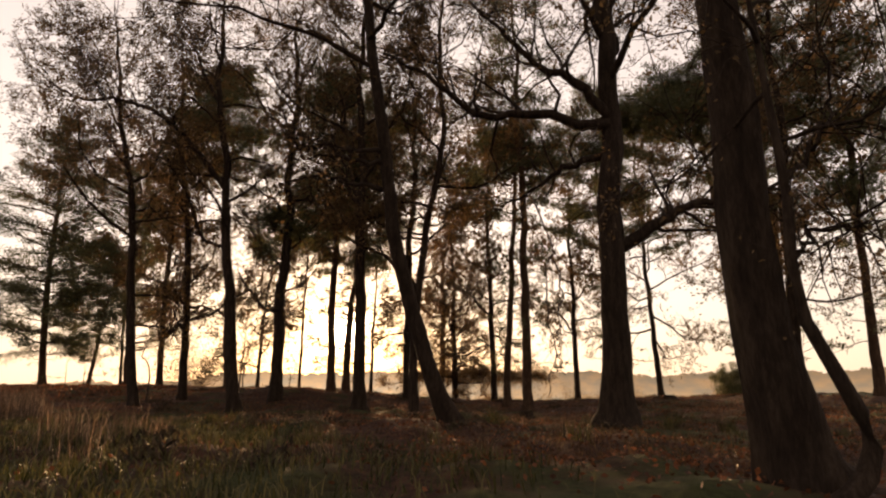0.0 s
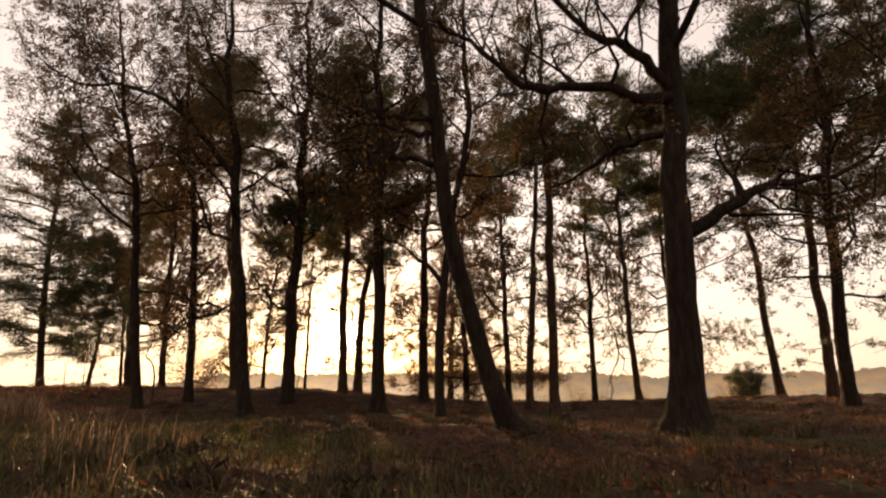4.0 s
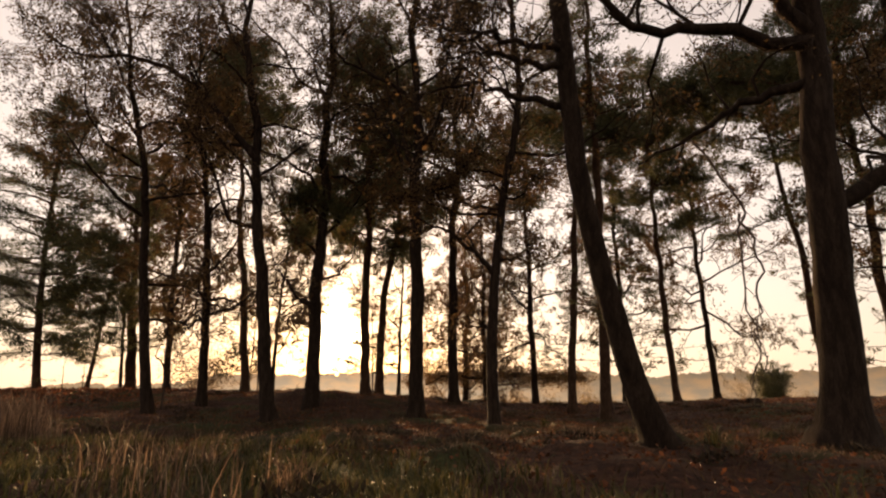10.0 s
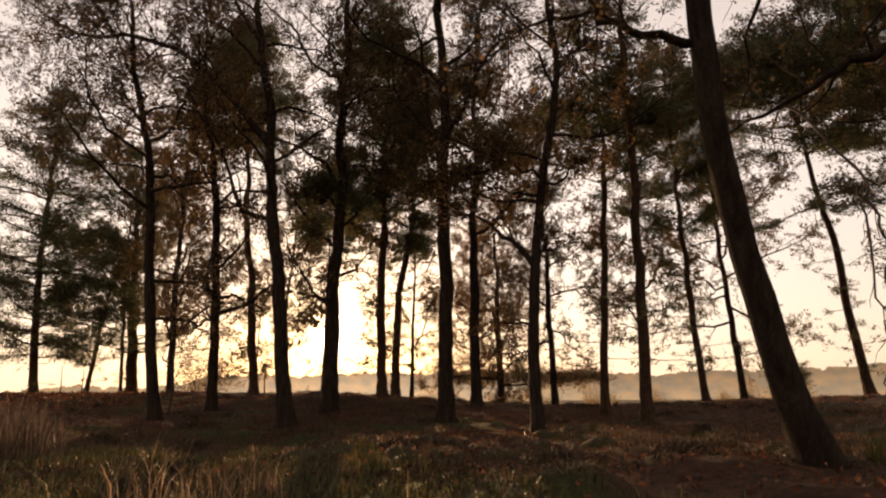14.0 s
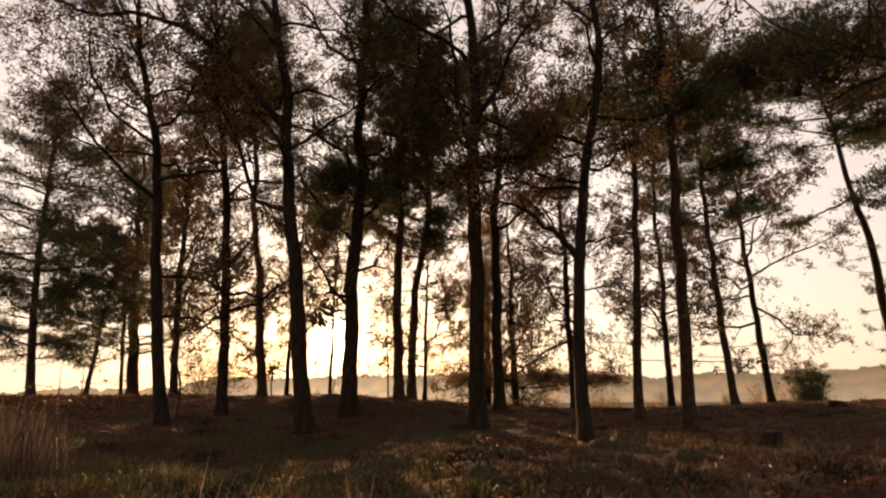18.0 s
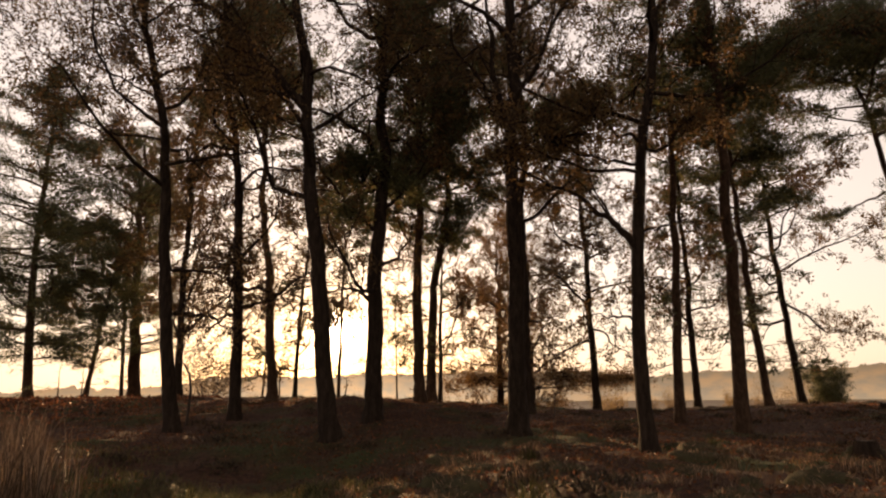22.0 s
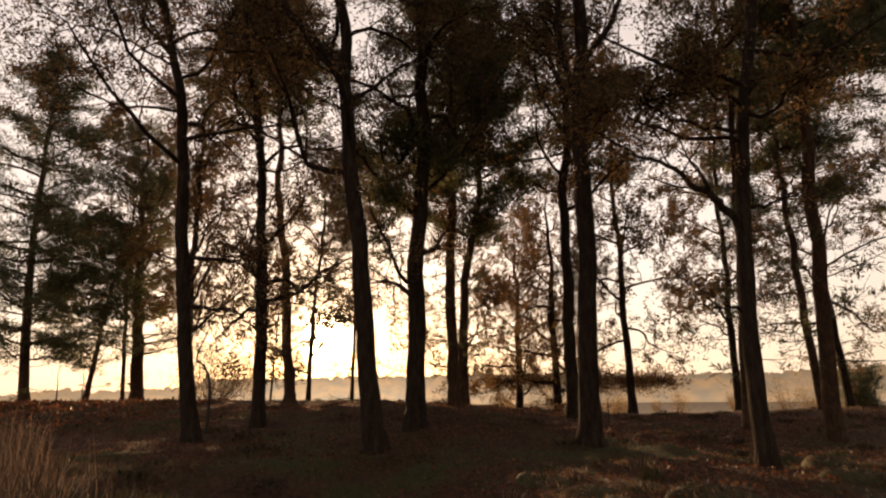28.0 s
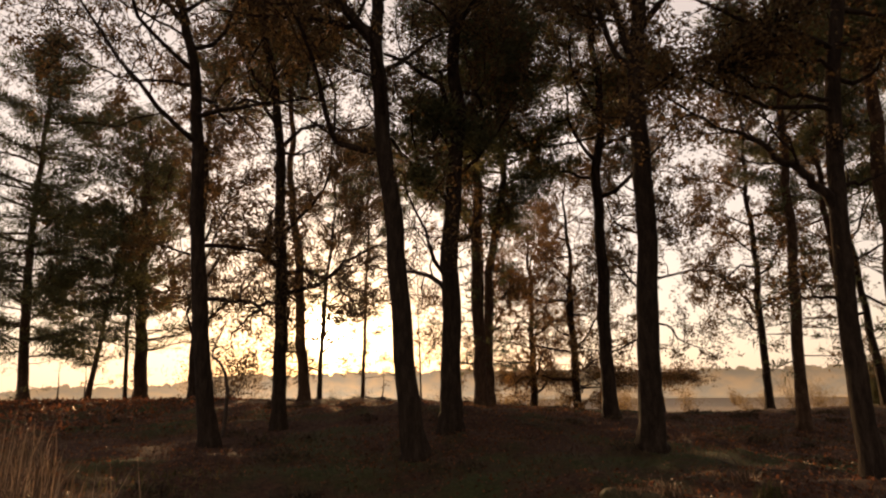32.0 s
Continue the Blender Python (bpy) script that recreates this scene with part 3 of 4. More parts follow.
broadleaf(OAK, "leaning oak with a bent bare trunk", 14, 0.68, 9.62, -2.36, (-5.74, 5.65, 0.41, -1.88, -1.98), 0.275, height=14, cap=7.0, low=6.4, limbs=11, spread=4.0, thin=0.2, leaf=0.065, leaves=12.0, own_full=0.35, stout=0.45, flare=0.6,
          own=([(-1.0, 8.5, 4.8), (-1.5, 8.5, 4.9), (-2.0, 8.4, 5.0), (-2.7, 8.5, 4.9)], [(-1.0, 8.2, 5.2), (-1.6, 8.2, 5.2), (-1.8, 8.2, 5.3), (-2.4, 8.2, 5.2)], [(-1.0, 8.0, 5.4), (-1.6, 8.0, 5.3), (-1.9, 8.0, 5.35), (-2.4, 8.0, 5.3)]))
# middle row
broadleaf(OAK, "crooked oak with one long low limb", 15, -0.84, 17.65, -0.47, (-0.67, 0.83, 1.73, 0.27, -1.35), 0.30, height=18.5, cap=11, low=6.6, limbs=18, spread=4.8, thin=0.75, leaves=20.0, leaf=0.085, stout=0.7,
          masses=((-2.4, 17.2, 7.1, 1.0, 0.5), (-3.3, 17.2, 6.9, 0.7, 0.4), (-1.6, 17.0, 7.6, 0.9, 0.5), (0.4, 17.0, 7.4, 0.9, 0.5)),
          own=([(-0.9, 17.4, 4.7), (-1.15, 17.4, 5.2), (-1.6, 17.4, 5.55), (-2.0, 17.4, 5.95), (-2.6, 17.4, 6.2), (-3.4, 17.3, 6.6)], [(-0.7, 17.4, 5.1), (-0.3, 17.4, 5.2), (0.5, 17.4, 5.5)],
               [(-1.0, 17.5, 3.3), (-1.4, 17.5, 3.4), (-2.0, 17.5, 3.4)]))
broadleaf(OAK, LBL_OAK, 16, -2.97, 20.47, -1.81, (-0.2, 0.77, -1.01, 0.39), 0.46, height=19, cap=11, low=7.0, limbs=15, spread=4.8, thin=0.7, leaves=13.0, leaf=0.088,
          own=([(-3.1, 19.0, 8.0), (-3.4, 18.8, 9.5), (-3.6, 18.4, 11.3), (-4.0, 18.2, 13.0)],))
broadleaf(OAK, LBL_OAK, 17, -7.31, 20.5, -1.09, (-1.39, 0.76, -0.16, -0.19), 0.44, height=19, cap=12, low=6.4, limbs=15, spread=4.6, own_full=1.0, thin=0.55, leaves=15.0, leaf=0.088, stout=0.85,
          own=([(-8.2, 19.5, 9.0), (-9.3, 19.4, 10.4), (-10.5, 19.2, 11.6), (-12.2, 19.2, 12.5), (-14.1, 19.2, 12.6), (-15.3, 19.2, 13.3), (-16.7, 19.2, 14.3)], [(-8.8, 19.6, 12.3), (-9.5, 19.5, 13.8), (-10.0, 19.5, 15.0), (-10.6, 19.5, 16.4)]))
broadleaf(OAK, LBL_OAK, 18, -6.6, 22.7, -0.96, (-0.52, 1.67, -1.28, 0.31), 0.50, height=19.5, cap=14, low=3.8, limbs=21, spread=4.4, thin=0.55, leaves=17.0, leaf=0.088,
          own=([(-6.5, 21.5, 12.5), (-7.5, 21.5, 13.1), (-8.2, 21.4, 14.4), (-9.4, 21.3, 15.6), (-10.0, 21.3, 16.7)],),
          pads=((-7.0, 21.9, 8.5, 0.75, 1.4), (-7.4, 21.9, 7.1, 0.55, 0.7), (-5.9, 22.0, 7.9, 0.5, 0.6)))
broadleaf(OAK, "slender wavy oak with a drooping side limb", 19, -10.7, 23.65, -1.18, (-0.72, 2.32, -2.97, 0.91), 0.34, height=18, cap=12, low=3.2, limbs=19, spread=4.2, thin=0.6, leaves=16.0, own_full=0.6, leaf=0.088,
          own=([(-10.8, 23.3, 5.0), (-10.3, 23.4, 5.1), (-9.7, 23.6, 4.9), (-9.1, 23.8, 4.4)], [(-10.8, 23.3, 4.2), (-11.3, 23.6, 4.3), (-11.9, 23.9, 3.9), (-12.4, 24.2, 3.5)],
               [(-11.3, 22.5, 9.4), (-12.0, 22.5, 9.4), (-12.5, 22.6, 8.7)], [(-10.9, 22.9, 6.0), (-11.5, 23.0, 5.7), (-12.4, 23.0, 5.8)]))
broadleaf(OAK, "slender dark oak bent over to one side", 20, -11.46, 21.63, -1.03, (-1.9, 1.43, 0.28, -0.91), 0.36, height=18, cap=12, low=7.2, limbs=19, spread=5.2, thin=0.6, own_full=0.9, stout=0.36, leaf=0.088, leaves=17.0,
          own=([(-11.5, 21.5, 5.2), (-11.2, 21.9, 5.3), (-10.7, 22.3, 5.0), (-10.2, 22.7, 4.6)], [(-11.5, 21.5, 4.0), (-11.2, 21.8, 4.1), (-10.8, 22.1, 3.8), (-10.4, 22.5, 3.4)],
               [(-12.6, 20.8, 10.0), (-13.6, 20.8, 11.6), (-14.6, 20.8, 13.2), (-15.9, 20.8, 14.7)], [(-12.4, 20.8, 8.8), (-13.6, 20.8, 9.0), (-14.7, 20.8, 9.3), (-15.5, 20.8, 9.9), (-16.4, 20.8, 10.1)],
               [(-12.8, 20.7, 11.0), (-13.4, 20.7, 12.0), (-14.6, 20.7, 12.6), (-15.9, 20.7, 12.8), (-16.8, 20.7, 12.3)], [(-12.6, 20.6, 9.9), (-13.7, 20.6, 10.6), (-14.8, 20.6, 11.1), (-15.7, 20.6, 10.9), (-16.2, 20.6, 10.3)], [(-13.3, 20.9, 12.5), (-13.9, 20.9, 13.6), (-15.3, 20.9, 14.4), (-17.0, 20.9, 14.4), (-18.5, 20.9, 13.8)]))
conifer("pine_tree", "Scots pine with a broad domed dark crown", 31, -11.53, 30.88, -0.69, (-0.87, 0.17, -0.18), 0.42, height=20.5, low=12.5, reach=3.4, whorls=9, top=0.6,
        pads=((-13.6, 30.2, 19.0, 2.3, 1.3), (-13.9, 30.2, 17.2, 2.5, 1.2), (-11.4, 30.2, 16.4, 1.8, 1.1), (-12.3, 30.2, 19.8, 1.6, 1.0), (-13.1, 30.2, 14.6, 1.5, 0.9)))
conifer("pine_tree", LBL_PINE, 32, -5.38, 27.67, -0.84, (-0.4, 0.34), 0.42, height=20, low=8.4, reach=3.4, whorls=15,
        pads=((-5.5, 27.2, 17.0, 1.6, 1.8), (-4.5, 27.2, 12.7, 1.5, 1.9), (-6.1, 27.2, 17.4, 1.5, 1.1), (-5.6, 27.2, 10.2, 1.1, 1.0), (-5.2, 26.9, 14.6, 1.5, 1.1)))
conifer("pine_tree", LBL_PINE, 33, -4.9, 29.27, -0.37, (-0.83, 1.58), 0.40, height=18.5, cap=9, low=7.6, reach=3.6, whorls=14, pads=((-4.4, 28.9, 14.5, 1.5, 1.4), (-5.0, 28.9, 11.6, 1.4, 1.2)))
conifer("pine_tree", LBL_PINE, 34, 2.73, 24.35, -0.63, (-0.27, 1.93, -1.16), 0.32, height=18.5, cap=10, low=9.2, reach=2.6, whorls=8, full=0.55, pads=((3.0, 23.8, 11.8, 1.2, 0.9), (2.3, 23.8, 12.7, 1.0, 0.6)))
conifer("pine_tree", LBL_PINE, 35, 3.26, 21.8, -1.46, (-0.6, 1.68, -1.9, 0.64), 0.38, height=19.5, cap=12, low=9.2, reach=2.8, whorls=8, full=0.45, pads=((3.9, 20.7, 10.6, 1.15, 0.9), (3.1, 20.7, 11.6, 1.2, 0.8)))
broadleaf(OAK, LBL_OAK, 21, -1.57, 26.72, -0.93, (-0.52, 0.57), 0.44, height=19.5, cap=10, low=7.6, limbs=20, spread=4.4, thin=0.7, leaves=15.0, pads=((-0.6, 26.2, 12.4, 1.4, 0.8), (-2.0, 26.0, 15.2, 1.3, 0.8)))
# far row along the crest
RUSTY = "small oak holding rusty autumn leaves almost to the ground"
broadleaf("young_oak", RUSTY, 22, -0.16, 46.24, 0, (0.33, -0.14), 0.55, height=14, low=1.4, limbs=24, spread=5.0, leaf_mat=RUST_LEAF, leaf=0.11, thin=0.9, leaves=17.0, masses=((-1.6, 45.6, 2.8, 1.5, 0.6), (1.1, 45.6, 2.8, 1.5, 0.6)), rise=0.2)
broadleaf("young_oak", RUSTY, 23, 0.88, 39.6, -1.0, (-0.22, 0.06), 0.48, height=14, low=1.1, limbs=24, spread=4.6, leaf_mat=RUST_LEAF, leaf=0.105, thin=0.95, leaves=18.0, masses=((6.2, 38.6, 2.6, 1.4, 0.6), (4.6, 38.6, 2.6, 1.4, 0.6), (2.6, 38.6, 2.7, 1.4, 0.6)), rise=0.15)
broadleaf("young_oak", "thin young oak with sparse rusty leaves", 24, -4.56, 35.5, 0, (0.19,), 0.24, height=12, low=2.8, limbs=12, spread=3.4, leaf_mat=RUST_LEAF, leaf=0.12, thin=0.9, leaves=10.0)
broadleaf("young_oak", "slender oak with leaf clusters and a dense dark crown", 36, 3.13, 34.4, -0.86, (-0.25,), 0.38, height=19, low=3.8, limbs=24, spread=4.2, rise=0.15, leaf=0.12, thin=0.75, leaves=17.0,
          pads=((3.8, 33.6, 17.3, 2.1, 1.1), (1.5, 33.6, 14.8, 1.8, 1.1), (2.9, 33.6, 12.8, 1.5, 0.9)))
broadleaf("young_oak", "slender oak with long level side branches", 37, 8.19, 34.6, -1.18, (-0.23, 0.02), 0.36, height=18, low=4.2, limbs=22, spread=4.0, rise=0.12, leaf=0.13, thin=0.7, leaves=15.0)
conifer("pine_tree", LBL_PINE, 38, 9.49, 30.65, -0.63, (-0.91, 0.37), 0.35, height=20, low=9.0, reach=2.9, whorls=12, pads=((10.6, 30.1, 12.7, 1.6, 1.0), (11.0, 30.1, 16.8, 2.0, 1.1), (9.3, 30.1, 15.0, 1.6, 0.9)))
broadleaf("young_oak", "slender oak with long level side branches", 39, 13.04, 33.8, -0.25, (-0.58, 0.17), 0.36, height=20, low=4.4, limbs=26, spread=5.2, rise=0.1, leaf=0.13, thin=0.6, leaves=13.0)
conifer("pine_tree", "bent pine with a broad flat dark crown", 40, 15.56, 28.19, 0.2, (-1.53, 2.34, -1.34), 0.40, height=19, cap=12.5, low=12.5, reach=4.2, whorls=8, top=0.6, pads=((12.6, 28.3, 17.9, 2.6, 0.9), (14.6, 28.3, 17.0, 1.9, 1.1), (10.6, 28.3, 16.8, 1.8, 0.8), (16.4, 28.3, 17.6, 1.8, 0.8), (15.4, 28.3, 15.2, 1.6, 0.9), (13.2, 28.3, 15.6, 1.5, 0.8), (16.8, 28.3, 13.4, 1.5, 0.9)),
        full=1.3, own=([(14.6, 28.2, 10.2), (13.6, 28.2, 9.6), (12.2, 28.2, 9.0), (11.2, 28.2, 8.8)],))
conifer("pine_tree", LBL_PINE, 41, 14.12, 22.83, 0.38, (0.54, -0.08), 0.42, height=21, cap=9, low=8, reach=3.6, whorls=16, pads=((10.0, 22.9, 14.2, 1.4, 0.8), (15.6, 22.9, 14.6, 1.7, 1.0), (13.8, 22.9, 12.6, 1.4, 0.8), (17.9, 22.9, 16.4, 1.8, 1.1), (14.0, 22.9, 17.6, 2.0, 1.0)))
broadleaf(OAK, "slim oak with long level side branches", 42, 12.08, 19.03, -0.97, (-1.31, 2.25, -0.94), 0.42, height=20, cap=10, low=4.0, limbs=23, spread=4.2, rise=0.2, thin=0.9, leaf=0.1, leaves=15.0)
conifer("pine_tree", "leaning pine with rough bark and a shaggy dark crown", 49, 15.34, 20.0, 0.0, (0.34, 0.30), 0.36, height=18, cap=9, low=7.0, reach=3.2, whorls=13, full=0.9, dead=(3.0, 7.0, 12),
        pads=((16.7, 20.0, 12.2, 1.5, 0.9), (15.6, 20.0, 9.4, 1.3, 0.7)))
broadleaf("birch_tree", "thin leaning birch with fine twigs", 25, -12.39, 38.06, 0, (-0.56, 0.86), 0.26, height=16, cap=9, low=2.8, limbs=16, spread=4.4, leaf=0.12, thin=1.0)
conifer("pine_tree", "thin pine with a small dark rounded crown", 26, -10.83, 42.59, -0.76, (0.21,), 0.24, height=18, cap=9, low=10.5, reach=2.8, whorls=13)
broadleaf("birch_tree", "forked birch with fine bare twigs", 27, -17.13, 34.5, -0.77, (-0.49, 0.32), 0.38, height=20, cap=9, low=3.0, limbs=22, spread=5.2, rise=1.0, leaf=0.12, thin=0.9)
conifer("pine_tree", "bushy green pine with foliage hanging low", 43, -21.63, 39.34, 0, (-1.11, 0.05), 0.68, height=18.6, low=4.0, reach=4.2, whorls=22, dead=(2.5, 4, 4), per=30, clump=0.2, full=0.7)
conifer("pine_tree", "loose layered conifer with drooping boughs", 44, -23.96, 34.35, 0.19, (-2.07, 0.74, -0.06), 0.44, height=19.8, low=3.8, reach=4.4, whorls=26, droop=0.2, dead=(2.2, 4, 5), flat=0.5, per=32, clump=0.2, full=1.3)
conifer("pine_tree", "thin young pine at the edge of the rise", 45, -23.0, 36.4, 0, (0.9,), 0.26, height=11, low=3.4, reach=2.4, whorls=11, dead=(2.2, 4, 4), per=30)
broadleaf("birch_tree", "tall thin birch with a full brown crown", 46, -24.52, 43.32, 0, (-0.87,), 0.26, height=20, low=6, limbs=23, spread=6.0, leaf=0.16, thin=1.0)
broadleaf("young_oak", "thin young oak with lacy rusty leaves low down", 47, -16.6, 46.0, 0, (0.3,), 0.16, height=11, low=3.0, limbs=16, spread=3.6, leaf_mat=RUST_LEAF, leaf=0.14, thin=0.6, leaves=7.0)
broadleaf("young_oak", "thin young oak with lacy rusty leaves low down", 48, -7.4, 48.5, 0, (-0.3,), 0.16, height=11, low=3.0, limbs=13, spread=3.6, leaf_mat=RUST_LEAF, leaf=0.14, thin=0.4, leaves=6.0)


# ---- distance ----
def backdrop():
    """Far woods round the field; mist painted as emission, paler towards the ground."""
    m = bpy.data.materials.new("far_woods_painted_mist")
    m.use_nodes = True
    nt = m.node_tree
    nt.nodes.clear()
    out = nt.nodes.new("ShaderNodeOutputMaterial")
    coord = nt.nodes.new("ShaderNodeTexCoord")
    sep = nt.nodes.new("ShaderNodeSeparateXYZ")
    nt.links.new(coord.outputs["Object"], sep.inputs[0])
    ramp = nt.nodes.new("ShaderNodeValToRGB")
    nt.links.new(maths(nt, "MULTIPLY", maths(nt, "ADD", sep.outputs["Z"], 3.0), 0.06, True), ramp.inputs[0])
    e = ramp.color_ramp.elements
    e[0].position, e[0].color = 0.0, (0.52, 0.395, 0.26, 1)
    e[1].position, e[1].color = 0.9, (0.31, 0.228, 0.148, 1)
    # painted mist glow, stronger below the sun
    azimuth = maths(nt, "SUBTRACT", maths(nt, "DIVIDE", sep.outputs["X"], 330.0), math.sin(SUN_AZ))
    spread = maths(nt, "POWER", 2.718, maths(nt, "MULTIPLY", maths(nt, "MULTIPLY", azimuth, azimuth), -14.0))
    # clumps of russet and grey crowns in the mist
    mp = nt.nodes.new("ShaderNodeMapping")
    mp.inputs["Scale"].default_value = (0.09, 0.09, 0.2)
    nt.links.new(coord.outputs["Object"], mp.inputs[0])
    clump = node(nt, "ShaderNodeTexNoise", Scale=1.0, Detail=4.0, Roughness=0.55)
    nt.links.new(mp.outputs[0], clump.inputs["Vector"])
    tone = nt.nodes.new("ShaderNodeValToRGB")
    nt.links.new(clump.outputs["Fac"], tone.inputs[0])
    te = tone.color_ramp.elements
    te[0].position, te[0].color = 0.38, (0.76, 0.80, 0.84, 1)
    te[1].position, te[1].color = 0.64, (1.14, 1.0, 0.85, 1)
    mottle = nt.nodes.new("ShaderNodeMix")
    mottle.data_type, mottle.blend_type = "RGBA", "MULTIPLY"
    mottle.inputs[0].default_value = 1.0
    nt.links.new(ramp.outputs[0], mottle.inputs[6])
    nt.links.new(tone.outputs[0], mottle.inputs[7])
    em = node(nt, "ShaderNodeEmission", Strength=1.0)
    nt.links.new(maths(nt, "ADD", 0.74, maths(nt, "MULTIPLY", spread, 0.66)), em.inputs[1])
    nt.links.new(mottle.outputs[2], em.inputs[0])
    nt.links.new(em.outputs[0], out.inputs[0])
    rng = np.random.default_rng(5)
    ang = np.radians(np.arange(-80, 80, 0.08))
    n_ang = len(ang)
    h = 6 + 7.5 * smooth_step(-0.5, -0.3, ang) - 1.5 * smooth_step(0.2, 0.4, ang) + 0.7 * np.sin(ang * 11 + 1) + 0.6 * np.sin(ang * 31) + np.repeat(rng.normal(size=len(ang) // 5 + 1), 5)[:len(ang)] * 0.3 + rng.normal(size=len(ang)) * 0.2
    top = np.zeros(n_ang)
    for at, tall, wide in zip(rng.uniform(-80, 80, 320), rng.uniform(0.2, 1.5, 320), rng.uniform(0.2, 0.7, 320)):
        top = np.maximum(top, tall * np.sqrt(np.clip(1 - ((np.degrees(ang) - at) / wide) ** 2, 0, 1)))
    h = h - 1.2 + top + rng.normal(size=n_ang) * 0.15
    r = 330.0
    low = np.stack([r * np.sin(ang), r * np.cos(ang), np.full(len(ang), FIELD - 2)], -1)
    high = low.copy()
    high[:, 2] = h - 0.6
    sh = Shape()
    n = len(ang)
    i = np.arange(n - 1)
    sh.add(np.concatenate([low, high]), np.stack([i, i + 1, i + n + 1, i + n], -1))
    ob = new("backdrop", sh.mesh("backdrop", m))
    tagged(ob, "brown line of far woods beyond the misty field, haze painted as a glow", "backdrop", kind="structure")


backdrop()


# ---- undergrowth ----
GRASS = material("meadow_grass", [(0.026, 0.03, 0.01), (0.065, 0.063, 0.019), (0.17, 0.14, 0.052)], 0.5, 0.6, through_light=0.35, vary=0.5, spread=0.5)
DRY_GRASS = material("dry_tall_grass", [(0.05, 0.032, 0.02), (0.12, 0.075, 0.048), (0.40, 0.27, 0.18)], 0.6, 0.6, through_light=0.4, vary=0.5, spread=0.5)
WITHERED = material("withered_grass", [(0.03, 0.018, 0.01), (0.075, 0.043, 0.022), (0.19, 0.112, 0.054)], 0.8, 0.6, through_light=0.5, vary=0.5, spread=0.5)
MOSS = material("hummock_moss", [(0.018, 0.018, 0.008), (0.05, 0.042, 0.017), (0.10, 0.075, 0.03)], 6.0, 0.9, 0.02, fine=60.0, spread=0.45)
LITTER = material("fallen_leaf", [(0.045, 0.021, 0.012), (0.12, 0.046, 0.023), (0.30, 0.112, 0.048)], 2.0, 0.55, through_light=0.35, vary=0.5, spread=0.6, gloss=0.3)
HEATHER = material("heather", [(0.025, 0.018, 0.012), (0.06, 0.042, 0.024), (0.10, 0.065, 0.035)], 2.0, 0.9, vary=0.5, spread=0.5)


def lumps(x, y, f, s):
    """A slow value between 0 and 1 over the plan."""
    return 0.5 + 0.25 * (np.sin(f * x + 1.7 * np.sin(0.6 * f * y + s)) + np.sin(1.3 * f * y - 0.4 * f * x + 2.1 * s))


def blades(sh, rng, x, y, height, width, lean=0.35):
    """Bent two-piece grass blades standing on the ground."""
    n = len(x)
    root = np.stack([x, y, ground_z(x, y) - 0.01], -1)
    h = height * rng.uniform(0.5, 1.25, n)
    a = rng.random(n) * 6.283
    d = np.stack([np.cos(a), np.sin(a), np.zeros(n)], -1)
    s = np.stack([-np.sin(a), np.cos(a), np.zeros(n)], -1) * (width / 2)
    l = (h * lean * rng.uniform(0.2, 1.6, n))[:, None]
    up = np.array((0, 0, 1.0))
    mid = root + d * l * 0.3 + up * (h * 0.6)[:, None]
    tip = root + d * l + up * (h * (1 - 0.12 * lean))[:, None]
    v = np.stack([root - s, root + s, mid + s * 0.8, mid - s * 0.8, tip + s * 0.15, tip - s * 0.15], 1).reshape(-1, 3)
    b = np.arange(n)[:, None] * 6
    f = np.concatenate([b + np.array([[0, 1, 2, 3]]), b + np.array([[3, 2, 4, 5]])])
    sh.add(v, f)


def off_path(x, y):
    """Distance to the left of the walked line, in metres (right is minus)."""
    return -(x * 0.794 + y * 0.608)


def drifts(x, y):
    """How thick the fallen leaves lie: thin on the grassy strip, thick under the oaks."""
    return 0.62 + 0.38 * np.maximum(smooth_step(1.5, 5.5, -off_path(x, y) + 0.9 * lumps(x, y, 0.7, 3.0)), smooth_step(13.0, 16.0, 0.794 * y - 0.608 * x))


def stuff(name, sh, mat, label, category):
    return tagged(new(name, sh.mesh(name, mat)), label, category, kind="stuff")


